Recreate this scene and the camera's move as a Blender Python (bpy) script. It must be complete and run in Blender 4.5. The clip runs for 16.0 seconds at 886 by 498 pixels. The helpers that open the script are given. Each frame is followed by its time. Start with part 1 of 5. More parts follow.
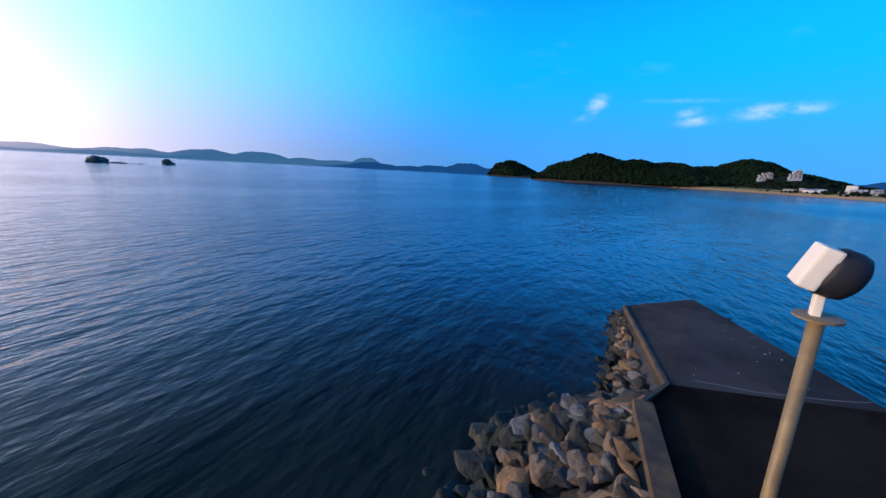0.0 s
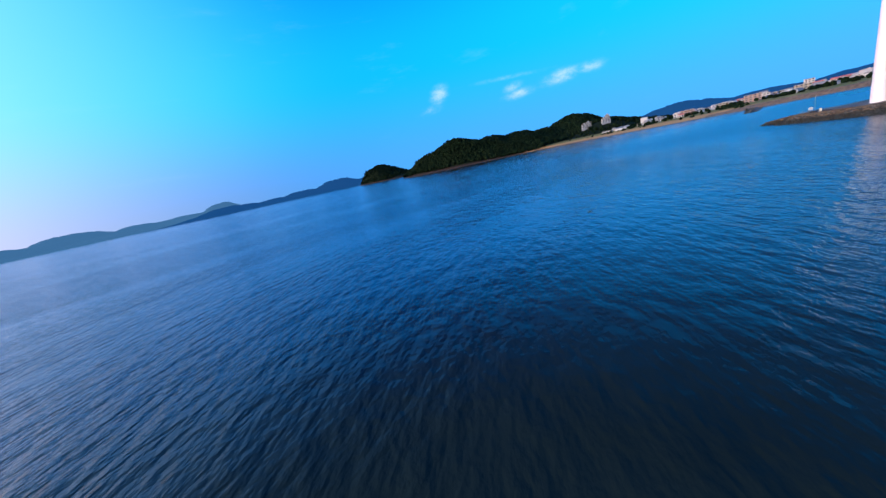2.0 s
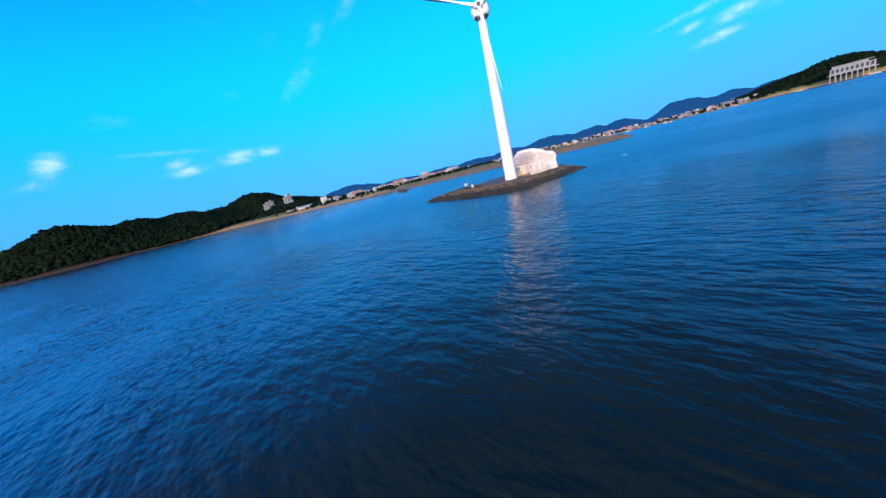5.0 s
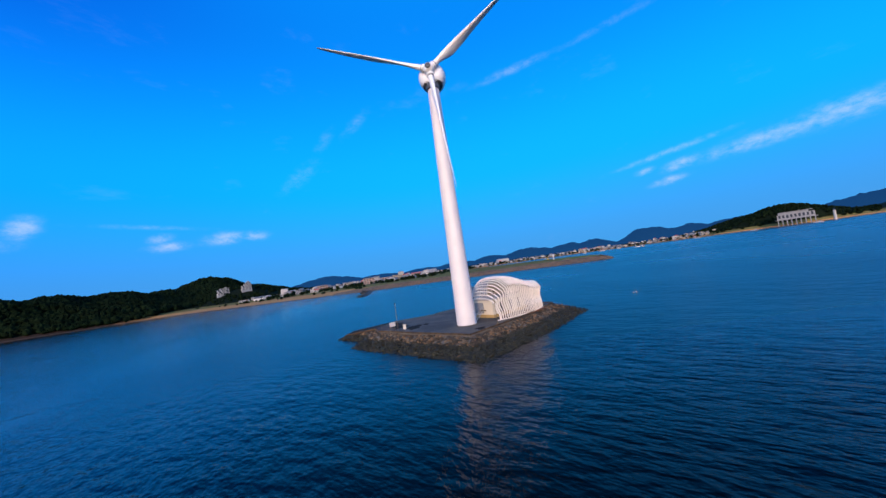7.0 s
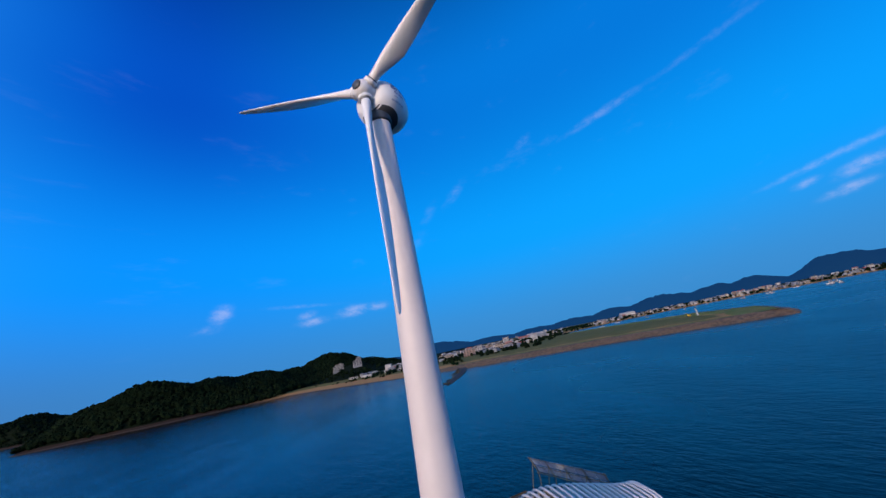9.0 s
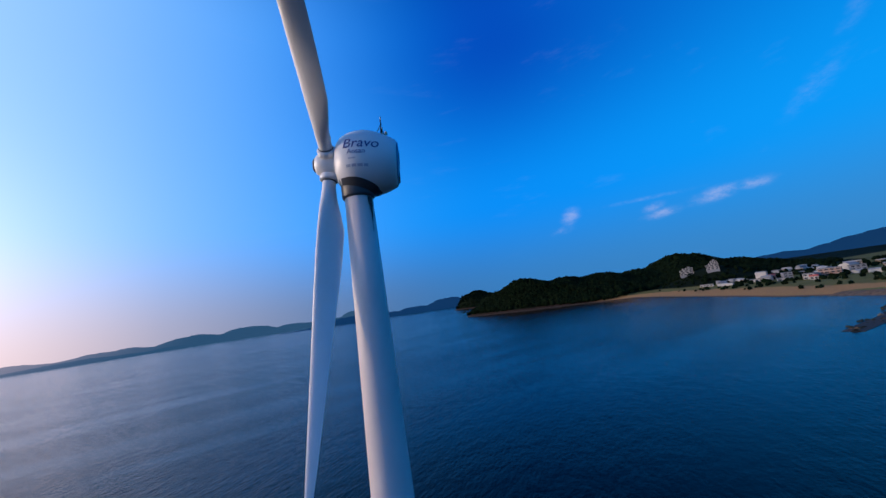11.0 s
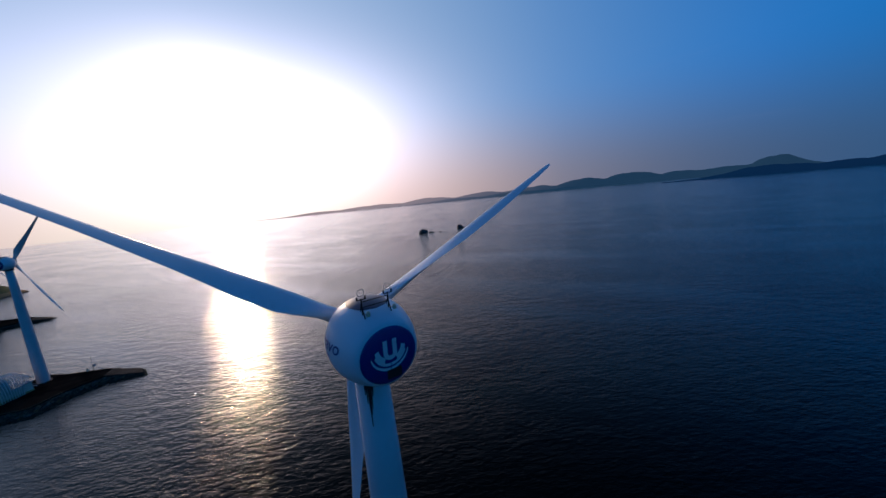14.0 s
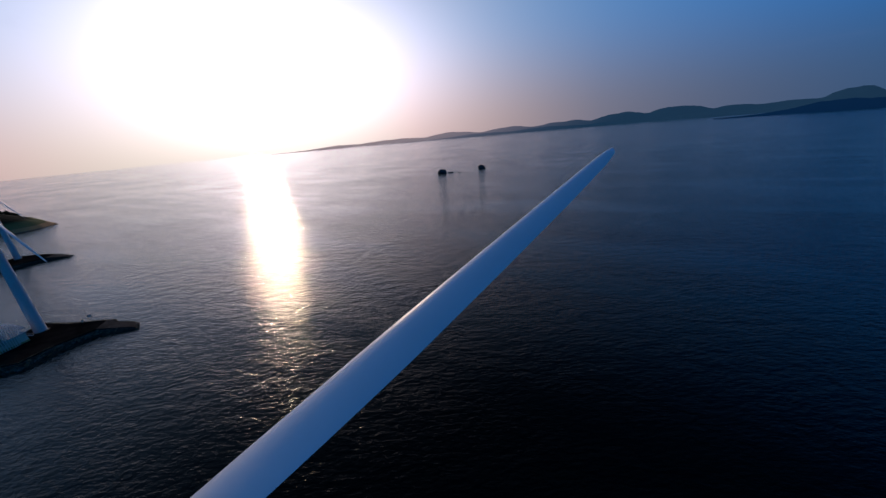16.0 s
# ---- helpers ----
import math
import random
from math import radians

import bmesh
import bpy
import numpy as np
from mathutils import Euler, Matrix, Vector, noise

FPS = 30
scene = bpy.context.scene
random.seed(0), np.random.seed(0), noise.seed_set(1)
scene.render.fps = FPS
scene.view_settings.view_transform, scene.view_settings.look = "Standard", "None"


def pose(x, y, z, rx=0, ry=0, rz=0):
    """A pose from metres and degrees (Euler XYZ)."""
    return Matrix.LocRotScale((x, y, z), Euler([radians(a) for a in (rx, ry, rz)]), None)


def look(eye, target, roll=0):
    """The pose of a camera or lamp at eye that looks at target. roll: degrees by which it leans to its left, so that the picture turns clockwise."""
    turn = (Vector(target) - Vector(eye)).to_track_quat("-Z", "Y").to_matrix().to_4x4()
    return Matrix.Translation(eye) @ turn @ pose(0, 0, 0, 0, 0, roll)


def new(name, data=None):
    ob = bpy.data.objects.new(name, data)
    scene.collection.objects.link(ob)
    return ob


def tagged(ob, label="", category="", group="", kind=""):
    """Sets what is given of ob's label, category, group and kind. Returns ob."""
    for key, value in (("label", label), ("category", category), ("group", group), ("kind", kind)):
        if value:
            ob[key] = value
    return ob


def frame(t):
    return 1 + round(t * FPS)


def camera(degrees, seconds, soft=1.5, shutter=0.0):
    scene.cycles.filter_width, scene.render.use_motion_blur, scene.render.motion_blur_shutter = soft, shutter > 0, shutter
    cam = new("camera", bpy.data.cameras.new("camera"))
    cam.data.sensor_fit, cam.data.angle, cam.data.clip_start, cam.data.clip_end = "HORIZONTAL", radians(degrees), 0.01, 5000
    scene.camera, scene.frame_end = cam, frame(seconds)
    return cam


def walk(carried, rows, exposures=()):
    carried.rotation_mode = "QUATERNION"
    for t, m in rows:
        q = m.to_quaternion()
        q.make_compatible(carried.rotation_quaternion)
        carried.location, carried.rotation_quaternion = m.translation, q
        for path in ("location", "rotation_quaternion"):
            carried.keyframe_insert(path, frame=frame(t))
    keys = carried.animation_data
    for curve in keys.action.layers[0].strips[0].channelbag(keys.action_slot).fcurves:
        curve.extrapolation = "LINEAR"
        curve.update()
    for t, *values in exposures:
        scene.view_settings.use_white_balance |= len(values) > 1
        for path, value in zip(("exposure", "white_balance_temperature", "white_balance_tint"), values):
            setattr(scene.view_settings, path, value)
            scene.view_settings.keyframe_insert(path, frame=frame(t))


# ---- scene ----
PATH = [
    (0.0, -188.01, -47.76, 8.88, 76.76, -2.90, -9.60),
    (0.5, -186.58, -41.76, 10.82, 77.35, -1.09, -11.18),
    (1.0, -184.45, -35.05, 11.88, 77.74, 3.35, -15.53),
    (1.5, -182.0, -30.4, 12.20, 77.03, 8.56, -22.82),
    (2.0, -177.1, -24.8, 12.13, 75.77, 11.98, -31.04),
    (2.5, -170.02, -17.77, 11.78, 74.73, 14.50, -38.92),
    (3.0, -160.98, -10.40, 11.55, 73.24, 15.19, -47.98),
    (3.5, -150.43, -4.16, 11.60, 72.45, 15.19, -57.57),
    (4.0, -138.65, 0.16, 11.36, 72.77, 14.75, -66.70),
    (4.5, -126.14, 2.75, 10.61, 73.95, 14.17, -74.81),
    (5.0, -113.31, 4.00, 9.70, 77.01, 13.24, -81.10),
    (7.5, -54.54, -6.36, 16.08, 97.29, 7.82, -81.74),
    (8.0, -44.72, -9.14, 18.83, 100.94, 8.39, -78.33),
    (8.5, -35.64, -12.31, 21.76, 104.38, 9.64, -72.85),
    (9.0, -27.60, -15.42, 25.04, 106.93, 11.14, -64.90),
    (11.5, 7.75, -27.89, 44.93, 96.74, 8.59, 6.25),
    (12.0, 13.52, -26.63, 49.37, 91.49, 9.23, 19.97),
    (12.5, 17.87, -23.47, 53.18, 88.13, 8.68, 31.43),
    (13.0, 20.75, -18.90, 56.24, 85.93, 7.87, 41.03),
    (13.5, 21.08, -13.85, 59.48, 82.82, 6.25, 46.53),
    (14.0, 20.25, -8.75, 61.73, 80.98, 5.77, 50.40),
    (14.5, 18.31, -3.85, 63.38, 78.72, 5.29, 52.66),
    (15.0, 15.12, 1.26, 64.77, 75.80, 5.11, 53.85),
    (15.5, 11.44, 5.66, 65.31, 73.09, 4.96, 54.17),
    (16.0, 6.66, 10.64, 65.12, 70.63, 4.92, 54.49),
]
cam = camera(106.66, 16.0, soft=1.5)
walk(cam, [(t, pose(x, y, z, rx, ry, rz)) for t, x, y, z, rx, ry, rz in PATH],
     exposures=[(0.0, 0.9), (2.0, 1.1), (3.0, 1.22), (5.0, 1.25), (7.5, 0.45), (9.0, 0.2), (11.5, 0.0), (12.5, -0.45), (13.0, -0.85), (14.0, -0.92), (16.0, -1.12)])

# ---------------------------------------------------------------- light
SUN_AZ, SUN_EL = 83.5, 12.0          # degrees to the left of +y, degrees up
to_sun = Vector((-math.sin(radians(SUN_AZ)) * math.cos(radians(SUN_EL)),
                 math.cos(radians(SUN_AZ)) * math.cos(radians(SUN_EL)), math.sin(radians(SUN_EL))))
sun_data = bpy.data.lights.new("sun", "SUN")
sun_data.energy, sun_data.angle, sun_data.color = 1.7, radians(0.6), (1.0, 0.72, 0.47)
sun = new("sun", sun_data)
sun.matrix_world = look(to_sun * 300, (0, 0, 0))

world = bpy.data.worlds.new("evening_sky")
scene.world = world
world.use_nodes = True
wt = world.node_tree
wt.nodes.clear()


class Graph:
    """Short hand for node trees."""

    def __init__(self, tree):
        self.t = tree

    def node(self, kind):
        return self.t.nodes.new(kind)

    def put(self, socket, value):
        if isinstance(value, bpy.types.NodeSocket):
            self.t.links.new(value, socket)
        elif value is not None:
            socket.default_value = value

    def math(self, op, a, b=None, c=None, clamp=False):
        n = self.node("ShaderNodeMath")
        n.operation, n.use_clamp = op, clamp
        for s, v in zip(n.inputs, (a, b, c)):
            self.put(s, v)
        return n.outputs[0]

    def vec(self, op, a, b=None):
        n = self.node("ShaderNodeVectorMath")
        n.operation = op
        self.put(n.inputs[0], a)
        if b is not None:
            self.put(n.inputs[1], b)
        return n.outputs["Value"] if op == "DOT_PRODUCT" else n.outputs[0]

    def mix(self, fac, a, b, blend="MIX"):
        n = self.node("ShaderNodeMix")
        n.data_type, n.blend_type = "RGBA", blend
        self.put(n.inputs[0], fac)
        self.put(n.inputs[6], a)
        self.put(n.inputs[7], b)
        return n.outputs[2]

    def noise(self, vector, scale, detail=4.0, rough=0.55):
        n = self.node("ShaderNodeTexNoise")
        self.put(n.inputs["Vector"], vector)
        n.inputs["Scale"].default_value, n.inputs["Detail"].default_value = scale, detail
        n.inputs["Roughness"].default_value = rough
        return n.outputs["Fac"]

    def ramp(self, fac, stops):
        n = self.node("ShaderNodeValToRGB")
        self.put(n.inputs[0], fac)
        n.color_ramp.interpolation = "B_SPLINE"
        e = n.color_ramp.elements
        while len(e) < len(stops):
            e.new(0.5)
        for el, (p, c) in zip(e, stops):
            el.position, el.color = p, (*c, 1) if len(c) == 3 else c
        return n.outputs[0]

    def smooth(self, value, low, high):
        n = self.node("ShaderNodeMapRange")
        n.interpolation_type = "SMOOTHSTEP"
        self.put(n.inputs[0], value)
        n.inputs[1].default_value, n.inputs[2].default_value = low, high
        return n.outputs[0]

    def stretched(self, vector, size, turn):
        """Coordinates in which one unit is size metres along and across a direction turned by that many degrees."""
        n = self.node("ShaderNodeMapping")
        n.vector_type = "TEXTURE"
        self.put(n.inputs[0], vector)
        n.inputs["Scale"].default_value = (size[0], size[1], 1)
        n.inputs["Rotation"].default_value = (0, 0, radians(turn))
        return n.outputs[0]

    def mapped(self, vector, scale=(1, 1, 1), turn=(0, 0, 0)):
        n = self.node("ShaderNodeMapping")
        self.put(n.inputs[0], vector)
        n.inputs["Scale"].default_value = scale
        n.inputs["Rotation"].default_value = [radians(a) for a in turn]
        return n.outputs[0]


g = Graph(wt)
way = g.node("ShaderNodeTexCoord").outputs["Generated"]
part_xyz = g.node("ShaderNodeSeparateXYZ")
g.put(part_xyz.inputs[0], way)
up = part_xyz.outputs[2]
lift = g.node("ShaderNodeCombineXYZ")
g.put(lift.inputs[0], part_xyz.outputs[0])
g.put(lift.inputs[1], part_xyz.outputs[1])
g.put(lift.inputs[2], g.math("MAXIMUM", up, 0.012))
sky = g.node("ShaderNodeTexSky")
sky.sky_type = "NISHITA"
sky.sun_disc = False
sky.sun_elevation, sky.sun_rotation = radians(SUN_EL), radians(-SUN_AZ)
sky.air_density, sky.dust_density, sky.ozone_density = 1.0, 1.2, 3.0
g.put(sky.inputs[0], lift.outputs[0])
# the colour of the clear evening sky: by height, and by the angle to the sun's side
flat_sun = Vector((to_sun.x, to_sun.y, 0)).normalized()
flat_way = g.node("ShaderNodeVectorMath")
flat_way.operation = "NORMALIZE"
level = g.node("ShaderNodeCombineXYZ")
g.put(level.inputs[0], part_xyz.outputs[0])
g.put(level.inputs[1], part_xyz.outputs[1])
g.put(flat_way.inputs[0], level.outputs[0])
side_on = g.math("MULTIPLY_ADD", g.vec("DOT_PRODUCT", flat_way.outputs[0], tuple(flat_sun)), 0.5, 0.5)
low = g.ramp(side_on, [(0.0, (0.034, 0.235, 0.56)), (0.35, (0.036, 0.202, 0.52)), (0.55, (0.044, 0.162, 0.39)), (0.80, (0.24, 0.29, 0.45)), (0.95, (0.95, 0.62, 0.50)), (1.0, (1.55, 0.95, 0.60))])
high = g.ramp(side_on, [(0.0, (0.000, 0.335, 0.90)), (0.35, (0.000, 0.235, 0.90)), (0.55, (0.004, 0.300, 0.92)), (0.80, (0.13, 0.43, 1.16)), (1.0, (0.42, 0.68, 1.2))])
clear = g.mix(g.smooth(up, 0.0, 0.27), low, high)
deep = g.math("MULTIPLY", g.smooth(up, 0.26, 0.64), g.math("MULTIPLY_ADD", g.smooth(side_on, 0.28, 0.78), -0.88, g.math("MULTIPLY_ADD", g.smooth(side_on, 0.0, 0.40), 0.38, 0.60)))
clear = g.mix(deep, clear, g.mix(1.0, clear, (0.11, 0.22, 0.52, 1), "MULTIPLY"))
clear = g.mix(g.smooth(up, 0.66, 0.95), clear, g.mix(1.0, clear, (0.10, 0.18, 0.32, 1), "MULTIPLY"))          # the deep blue overhead
clear = g.mix(1.0, clear, (10.0, 10.0, 10.0, 1), "MULTIPLY")
air = g.mix(0.98, sky.outputs[0], clear)
# white haze round the low sun
toward = g.math("MAXIMUM", g.vec("DOT_PRODUCT", way, tuple(to_sun)), 0.0)
core = Vector((-math.sin(radians(SUN_AZ - 5)) * math.cos(radians(10.5)), math.cos(radians(SUN_AZ - 5)) * math.cos(radians(10.5)), math.sin(radians(10.5))))
beside = Vector((core.y, -core.x, 0)).normalized()
above = beside.cross(core).normalized()
gu = g.math("MULTIPLY", g.vec("DOT_PRODUCT", way, tuple(beside)), 1 / 0.272)
gv = g.math("MULTIPLY", g.vec("DOT_PRODUCT", way, tuple(above)), 1 / 0.138)
gr = g.math("ADD", g.math("MULTIPLY", gu, gu), g.math("MULTIPLY", gv, gv))
veil = g.math("MULTIPLY", g.math("EXPONENT", g.math("MULTIPLY", gr, -0.69)), g.smooth(toward, 0.05, 0.45))
veil = g.math("ADD", veil, g.math("MULTIPLY", g.math("MULTIPLY", g.math("EXPONENT", g.math("MULTIPLY", gr, -0.30)), g.smooth(toward, 0.05, 0.45)), 0.11))
glow = g.math("ADD", g.math("MULTIPLY", g.math("POWER", toward, 150.0), 40.0),
              g.math("ADD", g.math("MULTIPLY", veil, 34.0), g.math("MULTIPLY", g.math("POWER", toward, 6.0), 1.3)))
haze = g.mix(1.0, air, g.mix(1.0, (1.0, 0.80, 0.84, 1), glow, "MULTIPLY"), "ADD")
haze = g.mix(1.0, haze, g.mix(1.0, (0.42, 0.60, 1.02, 1), g.math("MULTIPLY", g.math("POWER", toward, 4.0), 3.7), "MULTIPLY"), "ADD")
# small evening clouds: direction, half width along and across, lean of the long side in degrees
CLOUDS = [((.531, .827, .186), .018, .013, 40, .95), ((.509, .846, .152), .026, .009, 10, .45), ((.700, .699, .141), .028, .008, 5, .85),
          ((.690, .712, .160), .018, .008, 10, .75), ((.770, .618, .154), .032, .011, 6, .9), ((.812, .563, .157), .022, .009, 0, .8),
          ((.857, -.496, .139), .026, .007, 8, .85), ((.838, -.518, .172), .026, .009, 10, .9), ((.874, -.454, .174), .016, .006, 8, .7),
          ((.678, .712, .186), .085, .0045, -3, .40), ((.746, -.642, .180), .085, .012, 3, .80), ((.673, -.719, .190), .075, .016, 4, .75),
          ((.843, -.497, .206), .085, .0055, 7, .6), ((.856, -.163, .492), .075, .008, 7, .50), ((.773, -.386, .512), .10, .007, 4, .34),
          ((.863, .044, .504), .020, .009, 30, .42), ((.861, .274, .428), .040, .012, 42, .34), ((.846, .440, .303), .050, .016, 40, .34), ((.847, .361, .390), .035, .012, 50, .30)]
breakup = g.noise(g.mapped(way, (1, 1, 1.8)), 38.0, 7.0, 0.66)
cover = None
for d, along, across, lean, weight in CLOUDS:
    d = Vector(d).normalized()
    side = Vector((d.y, -d.x, 0)).normalized()
    top = side.cross(d).normalized()
    a = side * math.cos(radians(lean)) + top * math.sin(radians(lean))
    b = top * math.cos(radians(lean)) - side * math.sin(radians(lean))
    u = g.math("MULTIPLY", g.math("SUBTRACT", g.vec("DOT_PRODUCT", way, tuple(a)), a.dot(d)), 1 / along)
    v = g.math("MULTIPLY", g.math("SUBTRACT", g.vec("DOT_PRODUCT", way, tuple(b)), b.dot(d)), 1 / across)
    r2 = g.math("ADD", g.math("MULTIPLY", u, u), g.math("MULTIPLY", v, v))
    ahead = g.math("GREATER_THAN", g.vec("DOT_PRODUCT", way, tuple(d)), 0.5)
    blob = g.math("MULTIPLY", g.math("EXPONENT", g.math("MULTIPLY", r2, -0.45)), ahead)
    blob = g.math("MULTIPLY", blob, weight)
    cover = blob if cover is None else g.math("MAXIMUM", cover, blob)
cover = g.smooth(g.math("MULTIPLY", cover, g.math("MULTIPLY_ADD", breakup, 2.2, -0.35)), 0.06, 1.05)
thin = g.math("MULTIPLY", g.smooth(g.noise(g.mapped(way, (1, 2.4, 6)), 3.0, 7.0, 0.65), 0.58, 0.9), 0.07)
cloudy = g.mix(g.math("MAXIMUM", g.math("MULTIPLY", cover, 0.54), thin), haze, (4.2, 4.9, 8.0, 1))
back = g.node("ShaderNodeBackground")
back.inputs["Strength"].default_value = 0.10
g.put(back.inputs["Color"], cloudy)
g.put(g.node("ShaderNodeOutputWorld").inputs[0], back.outputs[0])


# ---------------------------------------------------------------- materials
def material(name, color, rough=0.6, metal=0.0, other=None, scale=1.0, fine=14.0, amount=0.5, bump=0.0, bump_scale=None, spec=0.5,
             island_vary=0.0):
    """A principled surface whose colour wanders between color and other at two sizes, with fine relief."""
    m = bpy.data.materials.new(name)
    m.use_nodes = True
    q = Graph(m.node_tree)
    p = m.node_tree.nodes["Principled BSDF"]
    co = q.node("ShaderNodeTexCoord").outputs["Object"]
    other = other or [c * 0.72 for c in color]
    f = q.math("ADD", q.math("MULTIPLY", q.smooth(q.noise(co, scale), 0.32, 0.68), 0.65), q.math("MULTIPLY", q.noise(co, fine * scale, 3), 0.35))
    c = q.mix(q.math("MULTIPLY", f, amount), (*color, 1), (*other, 1))
    if island_vary:
        rnd = q.math("MULTIPLY_ADD", q.node("ShaderNodeObjectInfo").outputs["Random"], island_vary, 1 - island_vary / 2)
        isl = q.math("MULTIPLY_ADD", q.node("ShaderNodeNewGeometry").outputs["Random Per Island"], island_vary, 1 - island_vary / 2)
        c = q.mix(1.0, c, q.math("MULTIPLY", rnd, isl), "MULTIPLY")
    q.put(p.inputs["Base Color"], c)
    q.put(p.inputs["Roughness"], q.math("MULTIPLY_ADD", q.noise(co, 3 * scale), 0.25 * rough, rough * 0.87))
    p.inputs["Metallic"].default_value = metal
    p.inputs["Specular IOR Level"].default_value = spec
    if bump:
        b = q.node("ShaderNodeBump")
        b.inputs["Strength"].default_value, b.inputs["Distance"].default_value = 1.0, bump
        q.put(b.inputs["Height"], q.noise(co, bump_scale or fine * scale, 5))
        q.put(p.inputs["Normal"], b.outputs[0])
    return m


def sea_material():
    m = bpy.data.materials.new("sea_water")
    m.use_nodes = True
    q = Graph(m.node_tree)
    p = m.node_tree.nodes["Principled BSDF"]
    co = q.node("ShaderNodeNewGeometry").outputs["Position"]
    s = q.node("ShaderNodeSeparateXYZ")
    q.put(s.inputs[0], co)
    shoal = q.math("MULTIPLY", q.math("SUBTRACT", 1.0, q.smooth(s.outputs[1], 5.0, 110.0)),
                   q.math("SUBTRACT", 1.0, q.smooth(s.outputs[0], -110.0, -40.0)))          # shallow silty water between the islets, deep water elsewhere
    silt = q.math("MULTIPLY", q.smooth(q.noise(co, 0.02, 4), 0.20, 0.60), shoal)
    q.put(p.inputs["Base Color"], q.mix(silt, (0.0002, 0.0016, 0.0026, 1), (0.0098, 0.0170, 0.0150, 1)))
    p.inputs["IOR"].default_value = 1.36
    slant = q.node("ShaderNodeLayerWeight").outputs["Facing"]
    q.put(p.inputs["Specular IOR Level"], q.math("MULTIPLY_ADD", q.smooth(slant, 0.25, 0.93), 0.46, 0.03))          # little gloss where one looks down into the water
    gust = q.smooth(q.noise(co, 0.006, 3), 0.3, 0.75)
    lane = q.smooth(q.noise(q.stretched(co, (190.0, 34.0), 24), 1.0, 3), 0.34, 0.58)       # calm slicks between the ruffled water
    lee = q.math("MULTIPLY", q.smooth(s.outputs[0], -60.0, 0.0), q.math("SUBTRACT", 1.0, q.smooth(s.outputs[1], 40.0, 170.0)))          # calm water inside the bay
    q.put(p.inputs["Roughness"], q.math("MULTIPLY_ADD", lee, 0.17, q.math("MULTIPLY_ADD", gust, 0.05, 0.08)))
    long_w = q.noise(q.stretched(co, (7.5, 4.2), 50), 1.0, 2, 0.4)
    mid_w = q.noise(q.stretched(co, (2.4, 1.15), 55), 1.0, 2, 0.5)
    fine_w = q.noise(q.stretched(co, (0.85, 0.45), 46), 1.0, 3, 0.55)
    h = q.math("ADD", q.math("MULTIPLY", long_w, 0.46), q.math("ADD", q.math("MULTIPLY", mid_w, 0.37), q.math("MULTIPLY", fine_w, 0.12)))
    b = q.node("ShaderNodeBump")
    b.inputs["Strength"].default_value = 1.0
    ruffle = q.math("MULTIPLY", q.math("MULTIPLY_ADD", gust, 0.5, 1.0), q.math("MULTIPLY_ADD", lane, 0.50, 0.52))
    still = q.math("MULTIPLY", q.math("MULTIPLY_ADD", lee, -0.48, 1.0), q.math("MULTIPLY_ADD", shoal, -0.28, 1.0))
    q.put(b.inputs["Distance"], q.math("MULTIPLY", ruffle, still))
    q.put(b.inputs["Height"], h)
    q.put(p.inputs["Normal"], b.outputs[0])
    return m


def land_material():
    """Sand by the water, scrub and grass further in and up."""
    m = bpy.data.materials.new("coast_land")
    m.use_nodes = True
    q = Graph(m.node_tree)
    p = m.node_tree.nodes["Principled BSDF"]
    co = q.node("ShaderNodeNewGeometry").outputs["Position"]
    s = q.node("ShaderNodeSeparateXYZ")
    q.put(s.inputs[0], co)
    h = q.math("ADD", s.outputs[2], q.math("MULTIPLY_ADD", q.noise(co, 0.05, 5), 1.2, -0.6))
    sand = q.mix(q.noise(co, 0.4, 5), (0.50, 0.26, 0.105, 1), (0.33, 0.175, 0.075, 1))
    crag = q.mix(q.noise(co, 0.15, 5), (0.060, 0.036, 0.026, 1), (0.022, 0.018, 0.016, 1))
    sand = q.mix(q.smooth(s.outputs[1], 535.0, 570.0), sand, crag)
    wet = q.mix(q.smooth(s.outputs[2], 0.2, 1.0), (0.10, 0.075, 0.06, 1), sand)
    wood = q.mix(q.noise(co, 0.12, 5), (0.005, 0.010, 0.005, 1), (0.010, 0.014, 0.007, 1))
    grass = q.mix(q.noise(co, 0.06, 5), (0.090, 0.105, 0.024, 1), (0.23, 0.17, 0.075, 1))
    grass = q.mix(q.smooth(s.outputs[1], 540.0, 600.0), grass, wood)
    c = q.mix(q.smooth(h, 3.7, 4.4), wet, grass)
    c = q.mix(q.math("MULTIPLY", q.smooth(h, 6.4, 8.0), q.math("MAXIMUM", q.smooth(s.outputs[1], 240.0, 300.0), q.smooth(h, 8.0, 12.0))), c, wood)
    q.put(p.inputs["Base Color"], c)
    p.inputs["Roughness"].default_value = 0.9
    p.inputs["Specular IOR Level"].default_value = 0.02
    b = q.node("ShaderNodeBump")
    b.inputs["Distance"].default_value = 1.2
    q.put(b.inputs["Height"], q.noise(co, 0.25, 5))
    q.put(p.inputs["Normal"], b.outputs[0])
    return m


